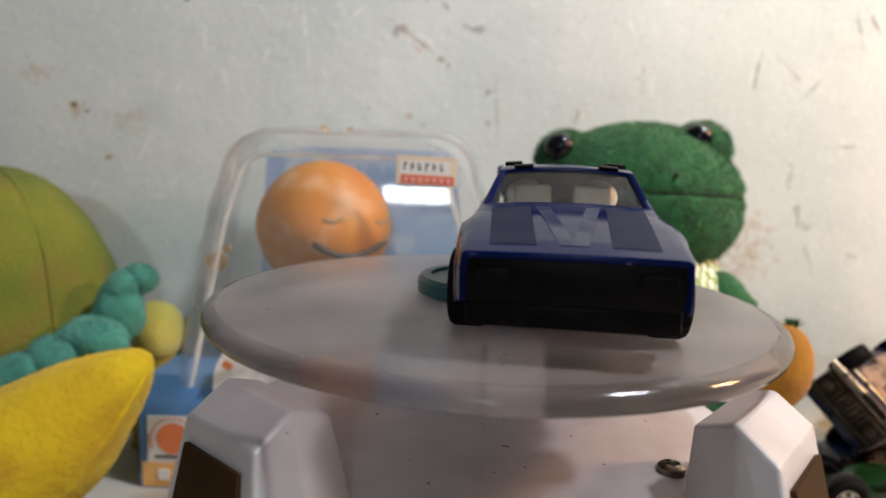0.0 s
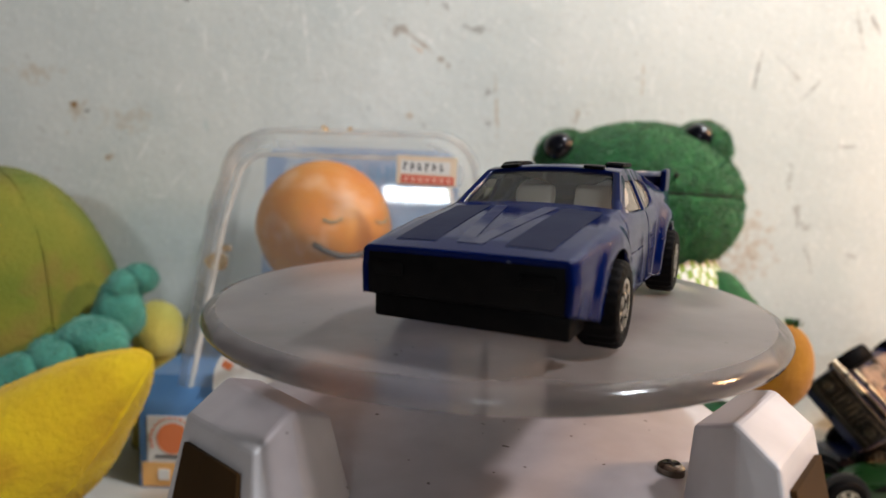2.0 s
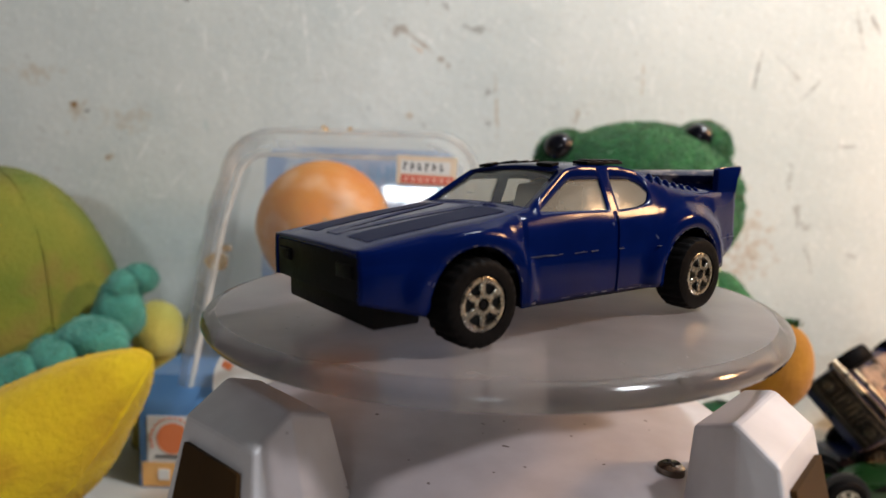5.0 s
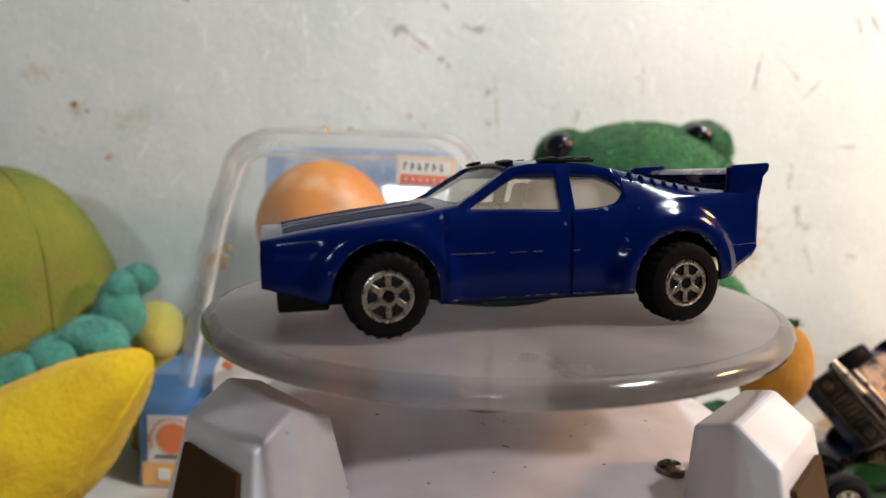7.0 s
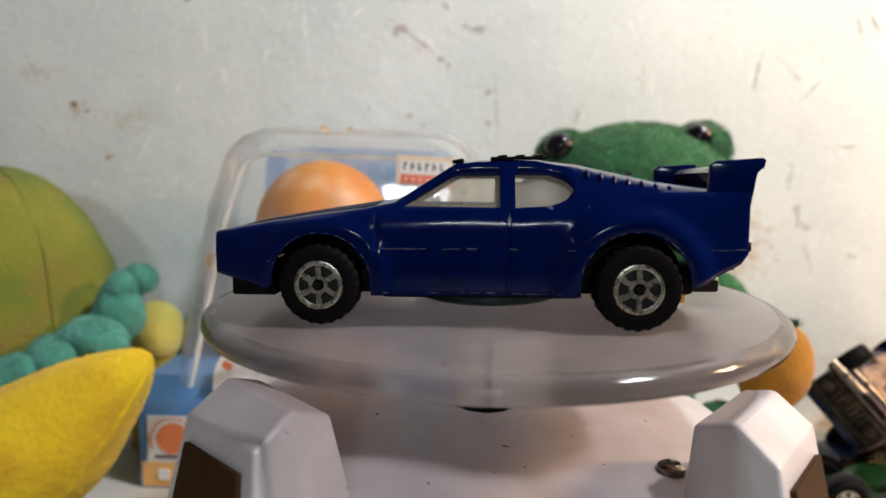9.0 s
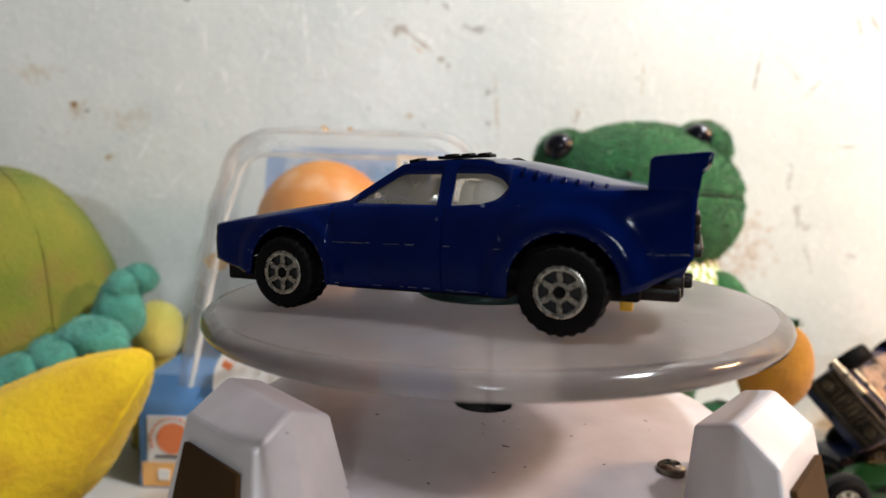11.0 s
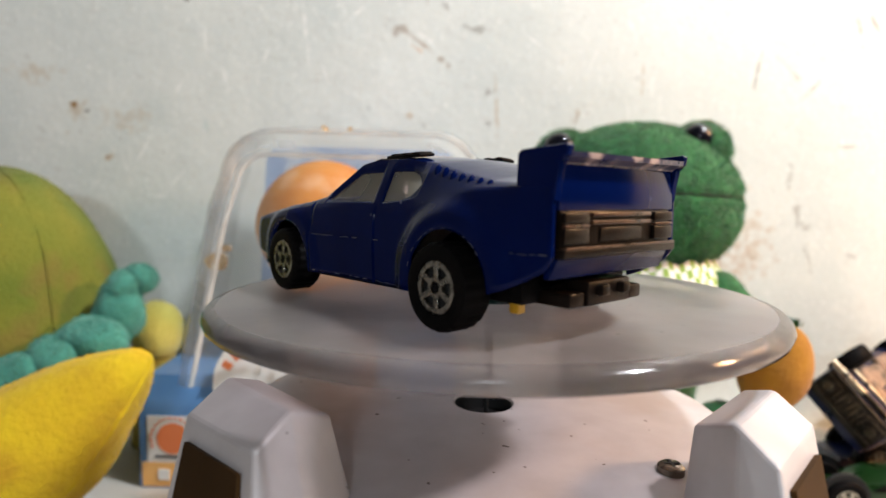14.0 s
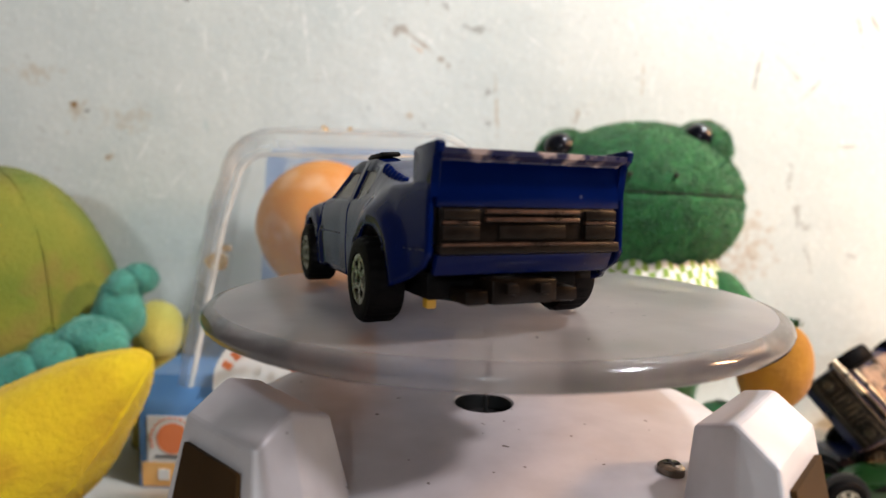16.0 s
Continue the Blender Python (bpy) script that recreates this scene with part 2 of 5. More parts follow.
DECAL = noisy("faded_sticker", (0.004, 0.009, 0.050), (0.075, 0.08, 0.11), 190, 0.6, detail=9, spread=0.13, spec=0.12)
DECAL_DARK = noisy("dark_faded_sticker", (0.003, 0.006, 0.030), (0.022, 0.026, 0.050), 160, 0.6, detail=9, spread=0.2, spec=0.08)
INSIDE = noisy("cabin_grey", (0.70, 0.69, 0.66), (0.80, 0.79, 0.76), 300, 0.4)
SEAT = noisy("cabin_grey_seat", (0.50, 0.46, 0.40), (0.60, 0.55, 0.48), 300, 0.5)
YELLOW_BIT = noisy("yellow_plastic", (0.45, 0.24, 0.01), (0.6, 0.33, 0.02), 300, 0.4)
# cream haze: scuffs, plus warm glow and tube reflection put into the colour
GLASS = clear("window_plastic_lit_haze", (0.95, 0.93, 0.89), (0.88, 0.78, 0.62), 0.34, 0.10, 1.22, 0.3)
SCREEN = clear("windscreen_plastic", (0.84, 0.82, 0.77), (0.40, 0.37, 0.33), 0.12, 0.10, 1.25)
ACRYLIC = clear("hazy_acrylic", (0.82, 0.77, 0.77), (0.90, 0.77, 0.74), 0.14, 0.11, 1.40, 0.1)
ACRYLIC_TOP = clear("dusty_acrylic_top", (0.82, 0.77, 0.77), (0.90, 0.77, 0.74), 0.20, 0.34, 1.36, 0.1)
BOSS = clear("boss_acrylic", (0.20, 0.21, 0.24), (0.03, 0.032, 0.04), 0.85, 0.1, 1.4)
BLISTER = clear("blister_plastic", (0.93, 0.94, 0.94), (0.78, 0.82, 0.81), 0.16, 0.025, 1.36, 0.02)
BLISTER_WALL = clear("scuffed_blister_wall", (0.91, 0.92, 0.92), (0.72, 0.76, 0.76), 0.30, 0.06, 1.36, 0.05)
EDGE = clear("blister_edge", (0.90, 0.91, 0.91), (0.84, 0.84, 0.81), 0.55, 0.1, 1.4)
TEAL = noisy("teal_plastic", (0.008, 0.062, 0.068), (0.014, 0.10, 0.10), 200, 0.35)

# pale paint-chip specks, also painting in the small glints on the enamel
speckled(BLUE, (0.10, 0.11, 0.17), 0.765, 420, 1.3)

# ---- mesh helpers ----
def finish(name, bm, material, smooth=True, angle=40.0):
    bmesh.ops.recalc_face_normals(bm, faces=bm.faces[:])
    for f in bm.faces:
        f.smooth = smooth
    for e in bm.edges:
        if len(e.link_faces) == 2 and e.calc_face_angle(0) > radians(angle):
            e.smooth = False
    me = bpy.data.meshes.new(name)
    bm.to_mesh(me)
    bm.free()
    for mt in (material if isinstance(material, (list, tuple)) else [material]):
        me.materials.append(mt)
    return me


def part(name, bm, material, parent=None, label="", m=None, smooth=True, angle=40.0):
    """Link a bmesh as one mesh object, under a thing or a part."""
    ob = new(name, finish(name, bm, material, smooth, angle))
    if parent:
        ob.parent = parent
    if m is not None:
        ob.matrix_basis = m
    return tagged(ob, label=label)


def thing(name, m, label, category, group=""):
    ob = new(name)
    ob.matrix_basis = m
    return tagged(ob, label, category, group)


def box(size, at=(0, 0, 0), bevel=0.0, segs=2, bm=None, turn=None):
    bm = bm or bmesh.new()
    k = bmesh.ops.create_cube(bm, size=1.0)["verts"]
    m = Matrix.Translation(at) @ (turn or Matrix.Identity(4)) @ Matrix.Diagonal((*size, 1))
    bmesh.ops.transform(bm, matrix=m, verts=k)
    if bevel:
        es = list({e for v in k for e in v.link_edges})
        bmesh.ops.bevel(bm, geom=es, offset=bevel, segments=segs, affect="EDGES", profile=0.5)
    return bm


def ball(r, at=(0, 0, 0), segs=32, rings=20, bm=None, turn=None, shape=None):
    """An ellipsoid with radii r; shape(v) may reshape the unit ball first."""
    bm = bm or bmesh.new()
    vs = bmesh.ops.create_uvsphere(bm, u_segments=segs, v_segments=rings, radius=1.0)["verts"]
    if shape:
        for v in vs:
            v.co = shape(v.co.copy())
    r = r if isinstance(r, (tuple, list)) else (r, r, r)
    bmesh.ops.transform(bm, matrix=Matrix.Translation(at) @ (turn or Matrix.Identity(4)) @ Matrix.Diagonal((*r, 1)), verts=vs)
    return bm


def lathe(profile, segs=48, bm=None, m=None):
    """Turn (radius, height) pairs round z."""
    bm = bm or bmesh.new()
    m = m or Matrix.Identity(4)
    rows = []
    for r, z in profile:
        if r < 1e-9:
            rows.append([bm.verts.new(m @ Vector((0, 0, z)))])
        else:
            rows.append([bm.verts.new(m @ Vector((r * math.cos(2 * math.pi * k / segs), r * math.sin(2 * math.pi * k / segs), z))) for k in range(segs)])
    for a, b in zip(rows, rows[1:]):
        for k in range(segs):
            q = (k + 1) % segs
            vs = [a[k % len(a)], a[q % len(a)], b[q % len(b)], b[k % len(b)]]
            vs = list(dict.fromkeys(vs))
            if len(vs) > 2:
                bm.faces.new(vs)
    return bm


def hull(points, bevel=0.0, bm=None):
    bm = bm or bmesh.new()
    vs = [bm.verts.new(p) for p in points]
    bmesh.ops.convex_hull(bm, input=vs)
    bmesh.ops.delete(bm, geom=[v for v in bm.verts if not v.link_faces], context="VERTS")
    bmesh.ops.dissolve_limit(bm, angle_limit=radians(3), verts=bm.verts[:], edges=bm.edges[:])
    if bevel:
        bmesh.ops.bevel(bm, geom=bm.edges[:], offset=bevel, segments=2, affect="EDGES", profile=0.5)
    return bm


def prism(outline, depth, bevel=0.0, bm=None, m=None):
    """A flat outline in x, y made depth thick in z."""
    bm = bm or bmesh.new()
    m = m or Matrix.Identity(4)
    a = [bm.verts.new(m @ Vector((x, y, 0))) for x, y in outline]
    b = [bm.verts.new(m @ Vector((x, y, depth))) for x, y in outline]
    fs = [bm.faces.new(a[::-1]), bm.faces.new(b)]
    for k in range(len(a)):
        q = (k + 1) % len(a)
        bm.faces.new((a[k], a[q], b[q], b[k]))
    if bevel:
        bmesh.ops.bevel(bm, geom=list({e for f in fs for e in f.edges}), offset=bevel, segments=2, affect="EDGES", profile=0.5)
    return bm


def tube(points, radii, segs=14, bm=None):
    """A round limb along points."""
    bm = bm or bmesh.new()
    pts = [Vector(p) for p in points]
    rows = []
    for k, p in enumerate(pts):
        d = (pts[min(k + 1, len(pts) - 1)] - pts[max(k - 1, 0)]).normalized()
        q = d.to_track_quat("Z", "Y").to_matrix()
        rows.append([bm.verts.new(p + q @ Vector((radii[k] * math.cos(2 * math.pi * j / segs), radii[k] * math.sin(2 * math.pi * j / segs), 0))) for j in range(segs)])
    for a, b in zip(rows, rows[1:]):
        for j in range(segs):
            bm.faces.new((a[j], a[(j + 1) % segs], b[(j + 1) % segs], b[j]))
    bm.faces.new(rows[0][::-1])
    bm.faces.new(rows[-1])
    return bm


def lumpy(bm, amount, scale, seed=0.0):
    bm.normal_update()
    for v in bm.verts:
        v.co += v.normal * amount * noise.noise(v.co * scale + Vector((seed, seed, seed)))
    return bm


def fuzz(bm, count, length, width, seed=1):
    """Short pile standing off a plush surface, as thin slivers."""
    rnd = random.Random(seed)
    bm.normal_update()
    fs = [f for f in bm.faces]
    ar = np.cumsum([f.calc_area() for f in fs])
    for k in np.searchsorted(ar, np.array([rnd.random() for _ in range(count)]) * ar[-1]):
        f = fs[min(int(k), len(fs) - 1)]
        q, r, v = rnd.random(), rnd.random(), f.verts
        p = v[0].co.lerp(v[1].co, q).lerp(v[-1].co.lerp(v[2].co, q), r)
        d = (f.normal + Vector((rnd.uniform(-0.7, 0.7), rnd.uniform(-0.7, 0.7), rnd.uniform(-0.9, 0.4)))).normalized()
        side = d.orthogonal().normalized() * width
        bm.faces.new([bm.verts.new(p - side), bm.verts.new(p + side), bm.verts.new(p + d * length * rnd.uniform(0.6, 1.2))])
    return bm


I4 = Matrix.Identity(4)

# ---- the setting: a table against a painted metal wall, in a dim room ----
WALL_Y = 0.118
tagged(part("wall_back", box((1.5, 0.02, 1.9), (0.45, WALL_Y + 0.01, 0.55)), WALL), "off-white painted metal wall with scratches and rust spots", "wall", kind="structure")
tagged(part("table_top", box((0.95, 0.42, 0.03), (0.178, WALL_Y - 0.21, -0.015), 0.004), TABLE), "worn whitish table top against the wall", "table top", kind="structure")
tagged(part("floor", box((1.5, 2.2, 0.02), (0.45, WALL_Y - 1.1, -0.41)), PLASTER), "plain dim floor far below the table", "floor", kind="structure")
# unseen wall added close by on the left, to keep car reflections dark
tagged(part("added_wall_left", box((0.02, 2.2, 1.9), (-0.31, WALL_Y - 1.1, 0.55)), PLASTER), "plain dim plaster wall, out of view", "wall", kind="structure")
tagged(part("wall_right", box((0.02, 2.2, 1.9), (1.21, WALL_Y - 1.1, 0.55)), PLASTER), "plain dim plaster wall, out of view", "wall", kind="structure")
tagged(part("wall_front", box((1.5, 0.02, 1.9), (0.45, WALL_Y - 2.21, 0.55)), PLASTER), "plain dim plaster wall, out of view", "wall", kind="structure")
tagged(part("ceiling", box((1.5, 2.2, 0.02), (0.45, WALL_Y - 1.1, 1.51)), PLASTER), "plain dim plaster ceiling", "ceiling", kind="structure")

# ---- the turntable ----
BASE_Z = 47.6


def turntable():
    t = thing("turntable", I4, "white plastic solar turntable with faceted legs and a hazy clear disc", "turntable")
    # a low dome, slightly drawn in at each leg and a round hole for the spindle
    bm = bmesh.new()
    segs, rows = 72, []
    for r, dz in ((5.0, -6.0), (5.0, -0.5), (5.4, 0.0), (16, -0.1), (28, -0.5), (38, -1.2), (43, -2.2), (45, -4.5), (46, -12.0)):
        row = []
        for k in range(segs):
            a = 2 * math.pi * k / segs
            lobe = 1.0 + (-0.02 * math.cos(3 * (a - math.pi / 2)) if r > 20 else 0)
            row.append(bm.verts.new((r * lobe * math.cos(a) * MM, r * lobe * math.sin(a) * MM, (BASE_Z + dz) * MM)))
        rows.append(row)
    for a, b in zip(rows, rows[1:]):
        for k in range(segs):
            bm.faces.new((a[k], a[(k + 1) % segs], b[(k + 1) % segs], b[k]))
    part("body", bm, WHITE_PLASTIC, t)
    part("spindle_hole", lathe([(0, (BASE_Z - 3.0) * MM), (4.9 * MM, (BASE_Z - 3.0) * MM), (4.95 * MM, (BASE_Z - 0.35) * MM), (5.1 * MM, (BASE_Z - 0.3) * MM)], 32), HOLE, t, "dark round spindle hole")
    # foot at the back, under the plate
    part("leg", hull([(x * MM, y * MM, z * MM) for x, y, z in ((-11, 30, 42), (11, 30, 42), (-13, 44, 36), (13, 44, 36), (-14, 30, 0), (14, 30, 0), (-15, 48, 0), (15, 48, 0))], 0.0006), WHITE_PLASTIC, t)
    # each front leg: back edge a-b, inner corner c, brow d, outer corner e, front corner f, then their feet
    right = dict(a=(35.1, -21.5, 58.6), b=(37.5, -24.9, 59.8), c=(25.2, -28.4, 55.8), d=(27.2, -35.3, 58.8), e=(39.9, -30.1, 57.0), f=(29.4, -41.3, 56.1),
                 cc=(19.5, -37.0, 30.0), dd=(22.6, -49.0, 30.0), ee=(42.2, -39.8, 30.0), ff=(29.8, -53.0, 30.0))
    left = dict(a=(-33.4, -21.5, 57.8), b=(-36.8, -24.9, 59.2), c=(-22.1, -28.4, 55.6), d=(-25.6, -35.3, 58.7), e=(-40.2, -30.1, 55.8), f=(-28.1, -41.3, 56.3),
                cc=(-12.9, -36.4, 30.0), dd=(-17.2, -49.5, 30.0), ee=(-44.0, -38.2, 30.0), ff=(-25.0, -53.0, 30.0))
    for s, q in ((1, right), (-1, left)):
        bm = bmesh.new()
        q = dict(q, aa=(q["a"][0], -14.0, 30.0), bb=(q["b"][0] + 4 * s, -20.0, 30.0))
        for k in "abcdef":
            x, y, z = q[k + k]
            q[k + "0"] = (x + 0.06 * (x - q[k][0]), y - 4.0 if k in "cdef" else y, 0.0)
        vs = {k: bm.verts.new(Vector(p) * MM) for k, p in q.items()}
        ring = "acdfeb"
        bm.faces.new([vs[k] for k in "abdc"])
        bm.faces.new([vs[k] for k in "befd"])
        for u, v in zip(ring, ring[1:] + ring[0]):
            bm.faces.new([vs[u], vs[v], vs[v + v], vs[u + u]])
            bm.faces.new([vs[u + u], vs[v + v], vs[v + "0"], vs[u + "0"]])
        bm.faces.new([vs[k + "0"] for k in ring])
        bmesh.ops.recalc_face_normals(bm, faces=bm.faces[:])
        bmesh.ops.bevel(bm, geom=bm.edges[:], offset=0.0005, segments=2, affect="EDGES", profile=0.5)
        leg = part("leg", bm, WHITE_PLASTIC, t, angle=12)
        o, a, b, c = q["f"], q["e"], q["ff"], q["ee"]
        # the solar cell lies on the outer face
        o, a, b, c = Vector(o), Vector(a), Vector(b), Vector(c)
        n = (a - o).cross(b - o).normalized()
        if n.x * s < 0:
            n = -n

        def on(u, v):
            p = (o * (1 - u) + a * u) * (1 - v) + (b * (1 - u) + c * u) * v
            return p
        cell = [on(0.13, 0.10), on(0.86, 0.10), on(0.86, 0.92), on(0.13, 0.92)]
        bm = bmesh.new()
        lo = [bm.verts.new((p - n * 1.0) * MM) for p in cell]
        hi = [bm.verts.new((p + n * 0.7) * MM) for p in cell]
        bm.faces.new(lo[::-1])
        bm.faces.new(hi)
        for k in range(4):
            bm.faces.new((lo[k], lo[(k + 1) % 4], hi[(k + 1) % 4], hi[k]))
        part("solar_cell", bm, PANEL, leg, "dark brown solar cell", smooth=False)
    sc = part("screw", lathe([(0, 0.4 * MM), (1.4 * MM, 0.4 * MM), (1.9 * MM, 0.0), (1.9 * MM, -1.0 * MM)], 24), STEEL, t, "small steel cross-head screw", pose(0.0250, -0.0229, (BASE_Z - 0.1) * MM))
    bm = box((2.2 * MM, 0.4 * MM, 0.2 * MM), (0, 0, 0.42 * MM))
    box((0.4 * MM, 2.2 * MM, 0.22 * MM), (0, 0, 0.42 * MM), bm=bm)
    part("slot", bm, HOLE, sc)
    return t


TABLE_THING = turntable()

DISC_TOP, DISC_R = 67.3, 46.9
TILT = pose(0, 0, DISC_TOP * MM, 0.33, -1.70, 0)


def disc():
    R = DISC_R
    prof = [(0, 0), (R - 2.2, 0), (R - 1.0, -0.25), (R - 0.25, -0.9), (R, -1.7), (R - 0.4, -2.7), (R - 1.3, -3.2), (0, -3.2)]
    bm = lathe([(r * MM, z * MM) for r, z in prof], 128)
    for f in bm.faces:
        f.material_index = 1 if f.calc_center_median().z > -0.02 * MM else 0
    d = part("disc", bm, [ACRYLIC, ACRYLIC_TOP], TABLE_THING, "hazy clear acrylic turning disc", TILT, angle=60)
    part("boss", lathe([(0, -3.25 * MM), (2.9 * MM, -3.25 * MM), (2.6 * MM, -9 * MM), (2.2 * MM, -10 * MM), (0, -10 * MM)], 32), BOSS, d, "smoky clear boss under the disc")
    part("spindle", lathe([(0, -10 * MM), (0.4 * MM, -10 * MM), (0.4 * MM, -22.5 * MM), (0, -22.5 * MM)], 16), HOLE, d)
    return d


def puck():
    prof = [(0, 0), (11.6, 0), (12.3, 0.4), (12.3, 2.4), (11.7, 3.1), (10.0, 3.2), (9.8, 2.7), (0, 2.7)]
    return part("centre_cap", lathe([(r * MM, z * MM) for r, z in prof], 64), TEAL, TABLE_THING, "dark teal round cap in the middle of the disc", TILT @ pose(0, 0, 0.05 * MM))


DISC, CAP = disc(), puck()


# ---- the toy car; in its own space the nose points to -x, heights from the axles ----
def curve(x, pts):
    """Smooth value at x through (x, value) pairs."""
    if x <= pts[0][0]:
        return pts[0][1]
    for (a, u), (b, v) in zip(pts, pts[1:]):
        if x <= b:
            k = (x - a) / (b - a)
            return u + (v - u) * k
    return pts[-1][1]


ARCH = ((-20.5, 0.0, 6.7), (20.7, 0.0, 7.0))


def car_bottom(x):
    z = curve(x, [(-35.1, 1.2), (-32.9, 0.6), (-26.9, -1.0), (-14.0, -1.5), (14.5, -1.4), (27.5, -0.2), (30, 0.6), (34.4, 2.9), (35.4, 4.4)])
    for cx, cz, r in ARCH:
        if abs(x - cx) < r:
            z = max(z, cz + math.sqrt(r * r - (x - cx) ** 2))
    return z


BELT = [(-35.2, 6.6), (-31, 7.2), (-22, 8.3), (-15, 9.1), (-10, 9.6), (-4, 9.75), (6, 9.75), (12, 10.4), (17, 11.2), (25, 11.9), (31, 12.2), (35, 12.3)]
BELT_W = [(-35.2, 12.4), (-33.5, 12.9), (-28, 13.4), (-20, 13.9), (-10, 13.4), (0, 13.4), (8, 13.4), (16, 13.3), (24, 13.5), (31, 13.1), (35.4, 13.0)]
SIDE_W = [(-35.2, 12.6), (-33.5, 13.1), (-28, 13.7), (-20, 14.3), (-12, 14.1), (0, 14.0), (10, 14.2), (20, 14.6), (28, 14.2), (35.4, 13.2)]
TOP_Z = [(-35.2, 6.9), (-31.1, 8.0), (-22.2, 9.5), (-15, 10.6), (-11.6, 11.1), (-10.8, 11.3), (-3.2, 16.2), (-2.0, 16.6), (4.5, 16.95), (9.1, 16.8), (14.5, 16.2), (19.8, 15.1), (25.1, 13.9), (31.1, 12.9), (35.4, 12.7)]
GUT_W = [(-35.2, 11.9), (-28, 12.5), (-20, 12.9), (-14, 12.5), (-11, 12.3), (-3.0, 10.4), (4, 10.2), (9, 10.3), (14, 10.6), (19, 11.2), (25, 11.8), (31, 12.1), (35.4, 11.9)]
GUT_Z = [(-35.2, 6.85), (-31, 7.6), (-22.2, 9.0), (-15, 9.9), (-10.8, 10.7), (-3.0, 15.7), (0, 16.2), (8, 16.25), (13, 15.4), (19, 13.9), (25, 12.8), (31, 12.5), (35.4, 12.45)]
WIN_LO = [(-9.7, 10.3), (3.3, 10.15), (5.3, 10.1), (9.5, 10.35), (11.6, 10.9), (12.6, 11.8), (13.0, 12.5)]
WIN_HI = [(-9.7, 10.32), (-3.2, 14.2), (-2.4, 14.45), (3.3, 14.5), (5.3, 14.55), (9.8, 14.5), (11.6, 13.9), (12.6, 13.2), (13.0, 12.52)]


def side_width(x, z):
    zb, top = -1.8, curve(x, BELT)
    crease = 4.7
    wm, wt = curve(x, SIDE_W), curve(x, BELT_W)
    if z < crease:
        w = wm - 0.3 * ((crease - z) / (crease - zb)) ** 2
    else:
        k = min((z - crease) / max(top - crease, 0.1), 1)
        w = wm + (wt - wm) * k ** 4.0 - 0.12 * (1 if z > crease + 0.05 else 0)
    for cx, cz, r in ARCH:
        d = math.hypot(x - cx, z - cz)
        rise, reach = (0.55, 3.6) if cx < 0 else (1.1, 4.4)
        k = d - r
        if k < 1.3:
            w += rise * (0.82 + 0.18 * math.sin(math.pi / 2 * max(k, 0) / 1.3))
        elif k < reach:
            w += rise * (0.5 + 0.5 * math.cos(math.pi * (k - 1.3) / (reach - 1.3)))
    # door joints
    for xd in (-13.0, 4.4):
        if abs(x - xd) < 0.3 and z < 9.6:
            w -= 0.16 if xd < 0 else 0.25
    return w


